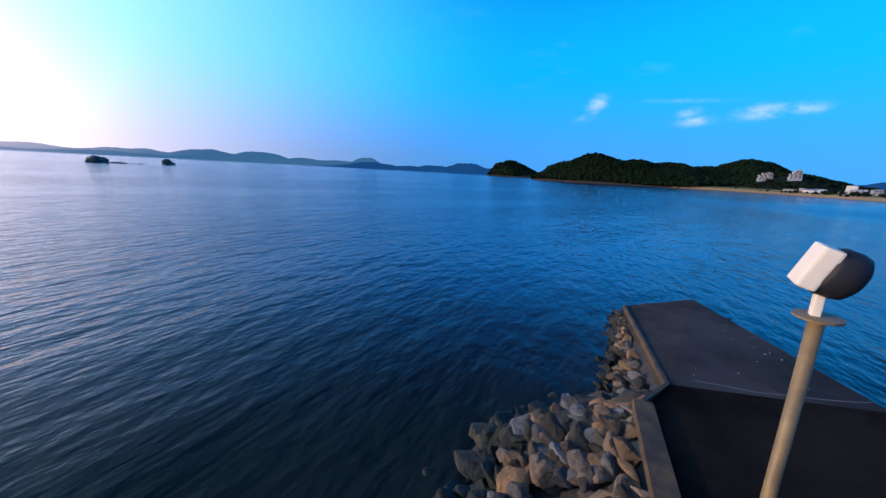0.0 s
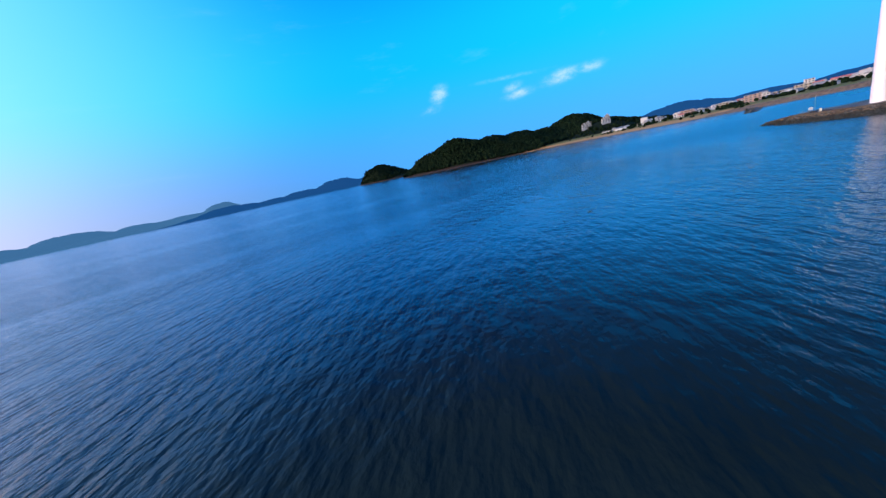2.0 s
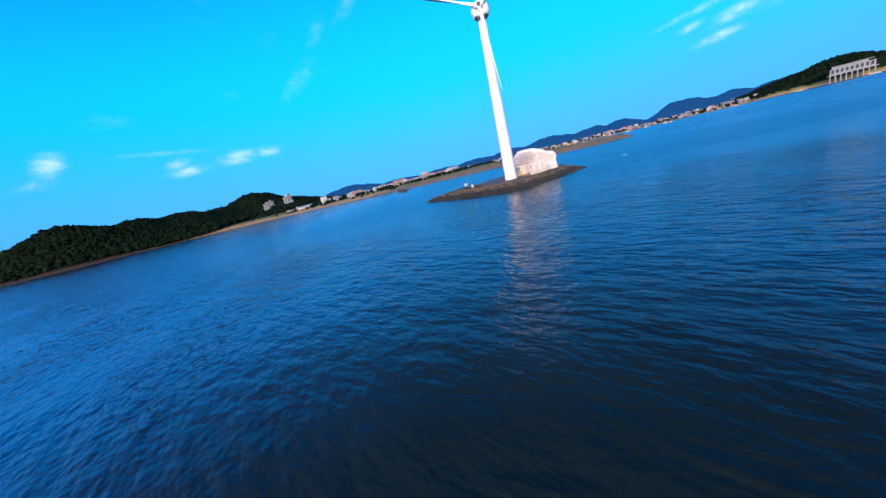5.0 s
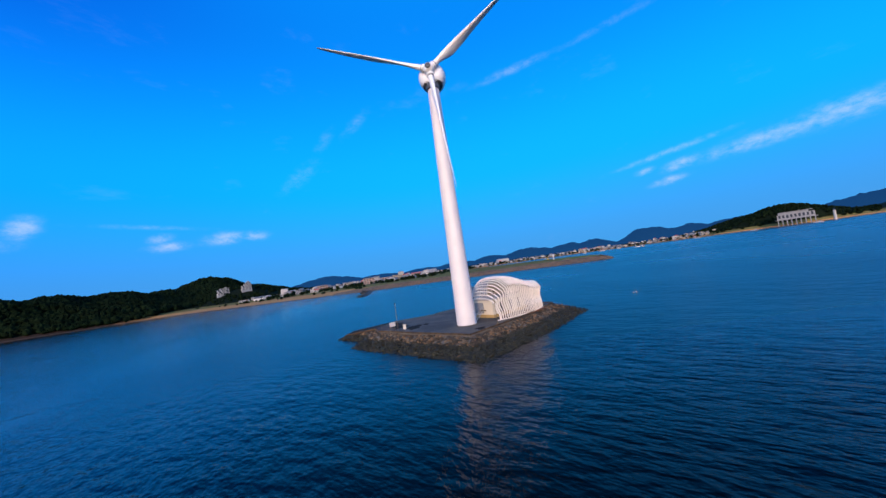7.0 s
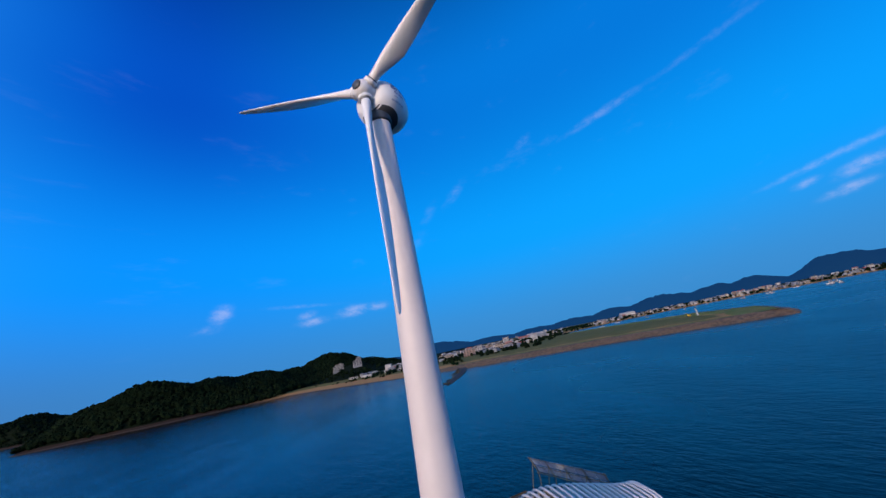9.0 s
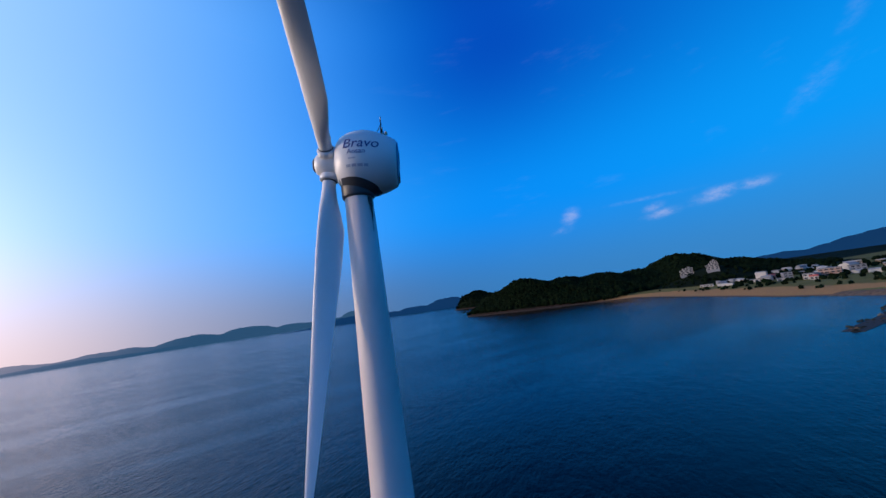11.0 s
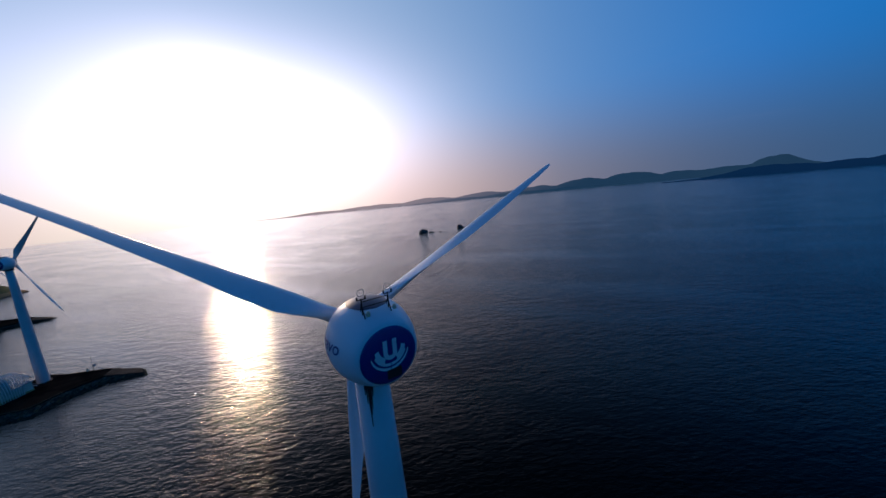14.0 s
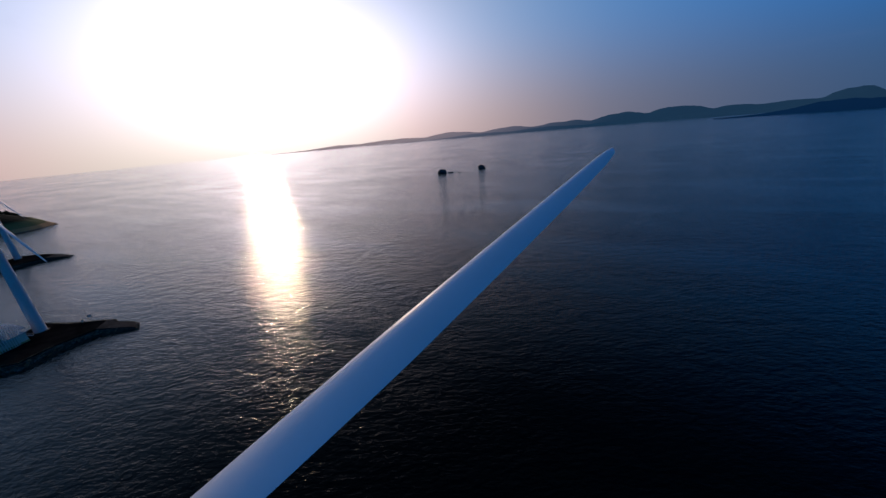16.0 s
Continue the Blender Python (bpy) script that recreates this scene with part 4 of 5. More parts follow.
        s = Vector((-d.y, d.x, 0)).normalized() * (0.26 if (a, b) == (2, 1) and seed == 4 else 0.06)
        zz = Vector((0, 0, 0.13))
        rings(bm, [[c + s + zz, c - s + zz, c - s - zz, c + s - zz] for c in (p + (q - p) * k / 8 + Vector((0, 0, 0.02 * noise.noise((k * 1.7, a, 0)))) for k in range(9))])
        part("kerb", bm, M_KERB, isl, "worn ochre concrete kerb")
    # boulders, weedy below the high-water line
    verts, faces, slots, count = [], [], [], 0
    dry = 0.55 if seed == 4 else 1.2
    for i in range(n):
        j = (i + 1) % n
        ln = (Vector(OUTER[i]) - Vector(OUTER[j])).length + (Vector(INNER[i]) - Vector(INNER[j])).length
        span = ((Vector(OUTER[i]) - Vector(INNER[i])).length + (Vector(OUTER[j]) - Vector(INNER[j])).length) / 2
        count_here = int(ln * 0.5 * span * (7.0 if seed == 4 else 9.0))
        for _ in range(count_here):
            f, v = rnd.random(), rnd.random() * 1.02
            ix, iy, iz = (INNER[i][0] * (1 - f) + INNER[j][0] * f, INNER[i][1] * (1 - f) + INNER[j][1] * f, INNER_Z[i] * (1 - f) + INNER_Z[j] * f)
            ox, oy = OUTER[i][0] * (1 - f) + OUTER[j][0] * f, OUTER[i][1] * (1 - f) + OUTER[j][1] * f
            v = max(v, 0.5 / max(span, 0.6))
            r = (rnd.uniform(0.24, 0.52) if seed == 4 else rnd.uniform(0.20, 0.46)) * (0.62 if span < 3 else 1.0)
            x, y, z = ix + (ox - ix) * v, iy + (oy - iy) * v, (iz - 0.25) * (1 - v) + (-0.35) * v
            m = Matrix.LocRotScale((x, y, z), Euler((rnd.uniform(-0.6, 0.6), rnd.uniform(-0.6, 0.6), rnd.random() * 6.28)), (r * rnd.uniform(0.85, 1.3), r, r * rnd.uniform(0.6, 0.95)))
            me = ROCKS[rnd.randrange(9)] if z > dry else ROCKS[9 + rnd.randrange(5)]
            if near and near(x, y) and count < 300:
                piece("boulder", me, isl, m)
                count += 1
            else:
                k = len(verts)
                verts += [tuple(m @ w.co) for w in me.vertices]
                faces += [[a + k for a in p.vertices] for p in me.polygons]
                slots += [0 if z > dry else 1] * len(me.polygons)
    # weedy stones along the far side and the foot of the ramp
    for a, b, out in ((5, 6, 0.45), (4, 5, 0.4)):
        p, q = Vector((*INNER[a], INNER_Z[a])), Vector((*INNER[b], INNER_Z[b]))
        d = q - p
        side = Vector((-d.y, d.x, 0)).normalized()
        mid = (Vector((*INNER[3], 0)) + Vector((*INNER[4], 0)) + Vector((*INNER[5], 0)) + Vector((*INNER[6], 0))) / 4
        if side.dot(mid - Vector((p.x, p.y, 0))) > 0:
            side = -side
        for _ in range(int(d.length * 5)):
            f, w = rnd.random(), rnd.uniform(0.2, 1.0)
            c = p + d * f + side * out * w * 1.6
            c.z = (c.z - 0.12) * (1 - w) - 0.05 * w
            r = rnd.uniform(0.2, 0.42)
            m = Matrix.LocRotScale(c, Euler((rnd.uniform(-0.5, 0.5), rnd.uniform(-0.5, 0.5), rnd.random() * 6.28)), (r * 1.2, r, r * 0.75))
            rock = ROCKS[9 + rnd.randrange(5)]
            k = len(verts)
            verts += [tuple(m @ v.co) for v in rock.vertices]
            faces += [[i + k for i in f.vertices] for f in rock.polygons]
            slots += [1] * len(rock.polygons)
    me = bpy.data.meshes.new("boulders")
    me.from_pydata(verts, [], faces)
    me.materials.append(M_ROCK)
    me.materials.append(M_WETROCK)
    me.polygons.foreach_set("material_index", slots)
    ob = new("boulders", me)
    ob.parent = isl
    tagged(ob, "heap of grey and brown boulders", kind="stuff")
    return isl


MID_INNER = [(-9.2, -1.5), (-0.2, 7.4), (8.4, 20.8), (10.0, 21.6), (16.3, 31.3), (22.6, 32.3), (16.0, 19.6), (21.5, 9.0), (28.5, 1.8), (24.0, -9.5), (17.2, -19.6), (4.0, -11.9)]
MID_OUTER = [(-17.5, -4.2), (-7.0, 7.6), (3.9, 23.4), (9.6, 24.6), (16.6, 33.0), (24.2, 33.6), (20.2, 20.0), (24.6, 11.4), (33.0, 2.6), (28.5, -12.0), (17.5, -27.6), (-0.3, -16.0)]
island("rubble islet with concrete pad under the first turbine", 0, 0, 3, lambda x, y: x < 3 and y < 12, M_CONCRETE)
island("rubble islet with concrete pad and boat ramp, middle turbine", STEP.x, STEP.y, 4, lambda x, y: y > 13 and x < 17, M_RAMP, MID_INNER, MID_OUTER)
island("dark rubble islet under the far turbine", 2 * STEP.x, 2 * STEP.y, 5, None, M_RAMP)


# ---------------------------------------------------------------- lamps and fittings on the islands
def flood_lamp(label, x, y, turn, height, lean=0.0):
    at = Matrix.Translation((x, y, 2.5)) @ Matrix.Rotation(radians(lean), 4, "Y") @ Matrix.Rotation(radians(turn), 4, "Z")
    t = thing("lamp_post", label, "lamp post", at, "lamp posts on the islets")
    bm = bmesh.new()
    tube(bm, [(0, 0, 0), (0, 0, height - 0.75)], 0.046, 12)
    part("pole", bm, M_STEEL, t, "slim galvanised pole", smooth=True)
    bm = bmesh.new()
    box(bm, (0, 0, 0.02), (0.36, 0.36, 0.04), bevel=0.006)
    for sx in (-0.13, 0.13):
        for sy in (-0.13, 0.13):
            box(bm, (sx, sy, 0.06), (0.035, 0.035, 0.05))
    part("base_plate", bm, M_STEEL, t)
    bm = bmesh.new()
    turned(bm, [(0.13, height - 0.75), (0.13, height - 0.735), (0.05, height - 0.73)], 16)
    part("flange", bm, M_STEEL, t, "thin round flange plate")
    bm = bmesh.new()
    box(bm, (0, -0.02, height - 0.64), (0.07, 0.05, 0.22), bevel=0.01)
    part("bracket", bm, M_CREAM, t, "pale painted stem bracket")
    bm = bmesh.new()
    box(bm, (0, -0.05, 0), (0.22, 0.11, 0.30), bevel=0.018)
    h = part("housing", bm, M_CREAM, t, "cream boxy floodlight housing", smooth=False)
    h.matrix_local = pose(0, -0.03, height - 0.40, -20, 0, 0)
    bm = bmesh.new()
    turned(bm, [(0.150, -0.005), (0.165, 0.02), (0.165, 0.10), (0.150, 0.15), (0.105, 0.18), (0.02, 0.185)], 22, axis="X")
    bmesh.ops.transform(bm, matrix=Matrix.Rotation(radians(90), 4, "Z"), verts=bm.verts)
    bmesh.ops.scale(bm, verts=bm.verts, vec=(0.80, 1.0, 1.05))
    c = part("lens", bm, M_DARKSTEEL, t, "dark rounded drum of the lamp", smooth=True)
    c.matrix_local = pose(0, -0.03, height - 0.40, -20, 0, 0)
    return t


def sign_board(x, y, turn, dx, dy):
    t = thing("sign_board", "small white notice board on two posts", "sign", pose(x + dx, y + dy, 2.5, 0, 0, turn), "notice boards on the islets")
    bm = bmesh.new()
    box(bm, (0, 0, 1.55), (1.25, 0.05, 0.85), bevel=0.015)
    b = part("board", bm, M_HWHITE, t)
    for k in range(4):
        bm = bmesh.new()
        box(bm, (-0.08 * (k % 2), -0.031, 1.82 - 0.16 * k), (0.85 - 0.16 * (k % 2), 0.008, 0.05))
        part("text_bar", bm, M_GREYBAR, b)
    for s in (-0.5, 0.5):
        bm = bmesh.new()
        tube(bm, [(s, 0.04, 0), (s, 0.04, 1.9)], 0.035, 8)
        part("post", bm, M_STEEL, t)


def cable_cabinet(x, y, turn):
    t = thing("cable_cabinet", "small grey-beige electrical cabinet on the platform", "cabinet", pose(x, y, 2.5, 0, 0, turn), "cabinets on the islets")
    bm = bmesh.new()
    box(bm, (0, 0, 0.55), (0.7, 0.45, 1.0), bevel=0.03)
    part("body", bm, M_CREAM, t)
    bm = bmesh.new()
    box(bm, (0, 0, 1.08), (0.8, 0.55, 0.07), bevel=0.02)
    part("lid", bm, M_STEEL, t)
    bm = bmesh.new()
    box(bm, (0, 0, 0.03), (0.8, 0.55, 0.06))
    part("plinth", bm, M_CONCRETE, t)
    bm = bmesh.new()
    box(bm, (0.22, -0.24, 0.6), (0.04, 0.03, 0.16), bevel=0.008)
    part("handle", bm, M_DARKSTEEL, t)


def rail_fence(pts, dx, dy):
    t = thing("railing", "thin grey tube railing along the pad edge", "railing", pose(dx, dy, 2.5), "railings on the islets")
    for (x, y) in pts:
        bm = bmesh.new()
        tube(bm, [(x, y, 0), (x, y, 1.1)], 0.03, 6)
        part("post", bm, M_STEEL, t)
    for z in (0.55, 1.08):
        bm = bmesh.new()
        tube(bm, [(x, y, z) for x, y in pts], 0.025, 6)
        part("rail", bm, M_STEEL, t)


for k in range(3):
    ox, oy = STEP.x * k, STEP.y * k
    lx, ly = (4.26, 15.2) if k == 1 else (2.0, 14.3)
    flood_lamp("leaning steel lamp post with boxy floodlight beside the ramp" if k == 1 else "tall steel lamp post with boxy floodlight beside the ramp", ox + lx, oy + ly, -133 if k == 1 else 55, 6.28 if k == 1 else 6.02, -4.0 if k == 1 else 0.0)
    flood_lamp("tall steel lamp post with boxy floodlight by the shell", ox - 3.1, oy - 5.75, 130, 6.3)
    if k < 2:
        sign_board(1.9, 15.3, -55, ox, oy)
        cable_cabinet(ox + 3.3, oy + 13.2, 35)
    if k == 0:
        rail_fence([(2.6 + 0.55 * i, 15.0 + 0.75 * i) for i in range(6)], ox, oy)

# ---------------------------------------------------------------- pipe shell over the switch house
U, Wv = Vector((0.726, -0.688, 0)), Vector((0.688, 0.726, 0))
SHELL0 = Vector((0.9, -5.4, 2.5))
WEST_FEET = [(-0.2, -6.2), (1.0, -8.5), (2.6, -10.6), (4.7, -12.9), (7.3, -14.9), (10.3, -16.6)]
EAST_FEET = [(6.2, -1.0), (8.6, -2.0), (11.6, -3.8), (14.2, -6.4), (16.4, -9.4), (17.6, -12.6)]


def along(points, f):
    k = min(int(f * (len(points) - 1)), len(points) - 2)
    t = f * (len(points) - 1) - k
    p = [Vector(points[max(0, min(len(points) - 1, k + d))]) for d in (-1, 0, 1, 2)]
    return 0.5 * ((2 * p[1]) + (p[2] - p[0]) * t + (2 * p[0] - 5 * p[1] + 4 * p[2] - p[3]) * t * t + (3 * p[1] - p[0] - 3 * p[2] + p[3]) * t ** 3)


def shell_point(f, a, shrink=1.0):
    """A point of the canopy: f from its mouth to its end, a from the west foot over the top to the east foot."""
    w, e = along(WEST_FEET, f), along(EAST_FEET, f)
    high = 4.3 + 3.9 * math.sin(min(1, f / 0.34) * math.pi / 2) - 2.3 * (0.5 - 0.5 * math.cos(math.pi * min(1, max(0, (f - 0.38) / 0.58))))
    c, sn = math.cos(a), max(0.0, math.sin(a))
    t = 0.5 * (1 - math.copysign(abs(c) ** 0.58, c))
    p = w.lerp(e, 0.5 + (t - 0.5) * shrink)
    sway = 0.42 * math.sin(a) * math.sin(7.0 * f + 1.2 * a) - 0.9 * (1 - f) ** 3 * sn + 0.9 * math.exp(-a / 0.5) * (1 - f) ** 2 * min(1, a * 4 + 0.6)
    tuck = 0.40 * math.sin(2 * math.pi * min(1.0, a / 0.95)) * math.exp(-((a - 0.45) / 0.55) ** 2)      # the flank swells at the shoulder, tucks in lower down
    return Vector((p.x + U.x * sway + Wv.x * tuck, p.y + U.y * sway + Wv.y * tuck, 2.5 + high * sn ** 0.58 * shrink))


def pipe_shell(dx, dy, count):
    t = thing("pipe_shell", "wavy white steel pipe canopy over the switch house", "canopy", pose(dx, dy, 0), "pipe canopies")
    for i in range(count):
        f = i / (count - 1)
        stop = math.pi if f > 0.30 else math.pi * (0.62 + 1.25 * f)
        bm = bmesh.new()
        tube(bm, [shell_point(f, stop * k / 26) for k in range(27)], 0.125, 7)
        part("pipe_rib", bm, M_TUBE, t, smooth=True)
    bm = bmesh.new()
    rings(bm, [[shell_point(0.48 + 0.52 * i / 16, math.pi * (0.06 + 0.9 * k / 20), 0.965) for k in range(21)] for i in range(17)], closed=False)
    part("membrane", bm, M_FABRIC, t, "pale fabric skin stretched under the pipes", smooth=True)
    for i in range(count):                                               # each pipe stands on a small base plate
        for feet in (WEST_FEET, EAST_FEET):
            if feet is EAST_FEET and i / (count - 1) <= 0.30:
                continue
            q = along(feet, i / (count - 1))
            bm = bmesh.new()
            turned(bm, [(0.22, 2.5), (0.22, 2.54), (0.15, 2.56), (0.15, 2.66)], 8)
            bmesh.ops.translate(bm, verts=bm.verts, vec=(q.x, q.y, 0))
            part("foot_plate", bm, M_TUBE, t)
    bm = bmesh.new()
    strip = []
    for k in range(13):
        q = along(WEST_FEET, 0.5 + 0.5 * k / 12)
        out = Vector((-Wv.x, -Wv.y))
        strip.append([Vector((*(q - out * (0.6 + 0.2 * math.sin(k * 2.1))), 2.506)), Vector((*(q + out * (0.5 + 0.03 * k + 0.45 * math.sin(k * 1.3 + 1) ** 2)), 2.506))])
    rings(bm, strip, closed=False)
    part("rust_stain", bm, M_RUST, t, "rust-orange stained ground along the feet")
    return t


def switch_house(dx, dy):
    t = thing("switch_house", "small cream rendered switch house with flat roof", "utility building", pose(dx, dy, 0), "switch houses")
    yaw = math.atan2(U.y, U.x)
    c = SHELL0 + U * 7.6 + Wv * 5.0
    bm = bmesh.new()
    box(bm, c + Vector((0, 0, 2.0)), (11.0, 6.2, 3.2), yaw)
    part("wall", bm, M_CREAM, t, "cream rendered wall")
    bm = bmesh.new()
    box(bm, c + Vector((0, 0, 0.3)), (11.3, 6.5, 0.6), yaw)
    part("plinth", bm, M_PLINTH, t, "ochre base course")
    bm = bmesh.new()
    box(bm, c + Vector((0, 0, 3.7)), (11.6, 6.8, 0.25), yaw, bevel=0.04)
    part("roof", bm, M_HWHITE, t, "flat white roof slab")
    for k, s in enumerate((-2.8, 0.4, 3.2)):
        bm = bmesh.new()
        box(bm, c + U * s - Wv * 3.12 + Vector((0, 0, 1.75)), (0.95, 0.10, 2.2), yaw, bevel=0.02)
        part("door", bm, M_DARKSTEEL, t, "dark steel door")
    bm = bmesh.new()
    box(bm, c - U * 5.53 + Wv * 0.6 + Vector((0, 0, 2.0)), (0.08, 2.4, 2.2), yaw, bevel=0.02)
    part("louvre_panel", bm, M_HGREY, t, "grey louvred panel")
    st = thing("metal_steps", "short white steel steps up to the switch house", "steps", pose(dx, dy, 0), "steps on the islets")
    base = c - U * 8.6 - Wv * 0.6
    for k in range(8):
        bm = bmesh.new()
        box(bm, base + U * (0.30 * k) + Vector((0, 0, 0.19 * (k + 1))), (0.28, 1.1, 0.04), yaw)
        part("tread", bm, M_HULL, st)
    for sgn in (-0.58, 0.58):
        foot, head = base + Wv * sgn, base + Wv * sgn + U * 2.2 + Vector((0, 0, 1.5))
        bm = bmesh.new()
        tube(bm, [foot, head], 0.06, 6)
        part("stringer", bm, M_HULL, st)
        bm = bmesh.new()
        tube(bm, [foot, foot + Vector((0, 0, 1.0)), head + Vector((0, 0, 1.0)), head], 0.03, 6)
        tube(bm, [foot.lerp(head, 0.5), foot.lerp(head, 0.5) + Vector((0, 0, 1.0))], 0.025, 6)
        part("handrail", bm, M_HULL, st)
    bm = bmesh.new()
    box(bm, base + U * 2.75 + Vector((0, 0, 1.5)), (0.9, 1.3, 0.06), yaw)
    part("landing", bm, M_STEEL, st)


def panel_rack(dx, dy):
    t = thing("panel_rack", "tilted rack of pale solar panels behind the canopy", "solar rack", pose(dx, dy, 0), "solar racks")
    a, e = Vector((27.0, -1.2, 2.5)), Vector((20.2, -11.4, 2.5))
    run = (e - a).normalized()
    back = Vector((run.y, -run.x, 0))
    lean = (back * 0.45 + Vector((0, 0, 0.9))).normalized()
    n = 8
    wide = (e - a).length / n
    for r in range(2):
        for k in range(n):
            ctr = a + run * (wide * (k + 0.5)) + Vector((0, 0, 3.6)) + lean * (1.25 * r)
            q = [ctr + run * u + lean * v for u, v in ((-wide * 0.45, -0.52), (wide * 0.45, -0.52), (wide * 0.45, 0.52), (-wide * 0.45, 0.52))]
            nrm = run.cross(lean).normalized() * 0.03
            bm = bmesh.new()
            rings(bm, [[p - nrm for p in q], [p + nrm for p in q]])
            part("panel", bm, M_PANEL, t)
    for k in range(5):
        p = a + run * ((e - a).length * k / 4) - back * 0.1
        bm = bmesh.new()
        tube(bm, [p, p + Vector((0, 0, 3.0)), p + Vector((0, 0, 3.0)) + lean * 2.6], 0.06, 6)
        tube(bm, [p + back * 2.2, p + Vector((0, 0, 3.0)) + lean * 1.6], 0.05, 6)
        part("post", bm, M_STEEL, t)
    for v in (0.0, 1.25, 2.5):
        q = a + Vector((0, 0, 3.0)) + lean * v - back * 0.06
        bm = bmesh.new()
        tube(bm, [q - run * 0.2, q + run * ((e - a).length + 0.2)], 0.05, 6)
        part("beam", bm, M_STEEL, t)


pipe_shell(0, 0, 28)
switch_house(0, 0)
panel_rack(0, 0)
pipe_shell(STEP.x, STEP.y, 27)
switch_house(STEP.x, STEP.y)
pipe_shell(2 * STEP.x, 2 * STEP.y, 18)


# ---------------------------------------------------------------- rocks out at sea and the wooded islet
def sea_stack(label, x, y, size, seed, squash=(1, 1, 1)):
    bm = bmesh.new()
    bmesh.ops.create_icosphere(bm, subdivisions=4, radius=1.0)
    for v in bm.verts:
        p = v.co * 1.4 + Vector((seed, seed * 2, 0))
        k = 1 + 0.34 * noise.noise(p) + 0.16 * noise.noise(p * 2.7) + 0.08 * noise.noise(p * 6)
        v.co = Vector((v.co.x * size[0], v.co.y * size[1], max(v.co.z, -0.4) * size[2])) * k
    tagged(mesh_object("sea_rock", bm, M_STACK), label, "rock", "sea rocks").location = (x, y, -0.6)


sea_stack("dark craggy rock standing out of the sea", -469, 342, (8.2, 7, 7.4), 1.3)
sea_stack("low dark reef beside the craggy rock", -458, 352, (8, 3.2, 2.1), 5.1)
sea_stack("small flat reef awash in the sea", -446, 362, (7, 2.4, 1.1), 8.4)
sea_stack("blocky dark rock standing in the sea", -446, 412, (6.6, 6, 7.0), 3.7)


def wooded_islet():
    bm = bmesh.new()
    n, rows = 40, []
    cx, cy = -650, -260
    for k, f in enumerate((1.0, 0.93, 0.8, 0.6, 0.4, 0.2, 0.02)):
        row = []
        for i in range(n):
            a = 2 * math.pi * i / n
            stretch = 1 + 0.75 * max(0, math.cos(a - 0.95)) ** 8
            r = 72 * f * stretch * (1 + 0.12 * noise.noise((math.cos(a) * 2, math.sin(a) * 2, 1)))
            z = -1 + 34 * (1 - f) ** 0.8 * (0.35 if f > 0.9 else 1) + (2 * noise.noise((r * 0.1, a * 2, 3)) if f < 0.95 else 0)
            row.append((cx + r * math.cos(a), cy + r * math.sin(a), z))
        rows.append(row)
    rings(bm, rows)
    tagged(mesh_object("islet", bm, M_LAND, smooth=True), "small wooded islet with a rocky point", "islet", kind="structure")
    rnd = random.Random(8)
    verts, faces = [], []
    base = bmesh.new()
    bmesh.ops.create_icosphere(base, subdivisions=1, radius=1.0)
    for _ in range(420):
        a, d = rnd.random() * 6.28, 58 * math.sqrt(rnd.random())
        s = rnd.uniform(2.5, 5)
        k = len(verts)
        z = 34 * (1 - d / 72) ** 0.8
        verts += [(cx + d * math.cos(a) + v.co.x * s * rnd.uniform(0.7, 1.2), cy + d * math.sin(a) + v.co.y * s * rnd.uniform(0.7, 1.2), z + s * 0.3 + v.co.z * s * rnd.uniform(0.7, 1.2)) for v in base.verts]
        faces += [[v.index + k for v in f.verts] for f in base.faces]
    base.free()
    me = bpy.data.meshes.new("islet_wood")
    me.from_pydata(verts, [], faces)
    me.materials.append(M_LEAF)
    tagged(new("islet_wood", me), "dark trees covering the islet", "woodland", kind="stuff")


wooded_islet()


# ---------------------------------------------------------------- houses, harbour, boats
def house(label, x, y, size, floors, wall, roof, turn, ground=None, bays=4, category="house", group="houses behind the beach", terrace=False):
    w, d, h = size
    z = (land_height(x, y) if ground is None else ground) - 0.4
    t = thing("house", label, category, pose(x, y, z, 0, 0, turn), group)
    bm = bmesh.new()
    box(bm, (0, 0, h / 2), (w, d, h))
    if terrace:
        box(bm, (w * 0.12, 0, h + 1.4), (w * 0.5, d * 0.6, 2.8))
    part("wall", bm, wall, t)
    bm = bmesh.new()
    if roof is M_RED:
        q = 0.5 * w + 0.5
        e = 0.5 * d + 0.5
        rings(bm, [[(-q, -e, h), (-q, e, h), (-q, 0, h + d * 0.28)], [(q, -e, h), (q, e, h), (q, 0, h + d * 0.28)]])
    else:
        box(bm, (0, 0, h + 0.25), (w + 0.7, d + 0.7, 0.5))
    part("roof", bm, roof, t)
    fh = h / floors
    for fl in range(floors):
        for k in range(bays):
            for side in (-1, 1):
                bm = bmesh.new()
                box(bm, (w * ((k + 0.5) / bays - 0.5), side * d * 0.5, fh * (fl + 0.55)), (w / bays * 0.62, 0.25, fh * 0.5))
                part("window", bm, M_GLASS, t)
        if floors > 2:
            bm = bmesh.new()
            box(bm, (0, 0, fh * (fl + 1) - 0.1), (w + 1.0, d + 1.2, 0.3))
            part("floor_band", bm, M_HWHITE, t)
    return t


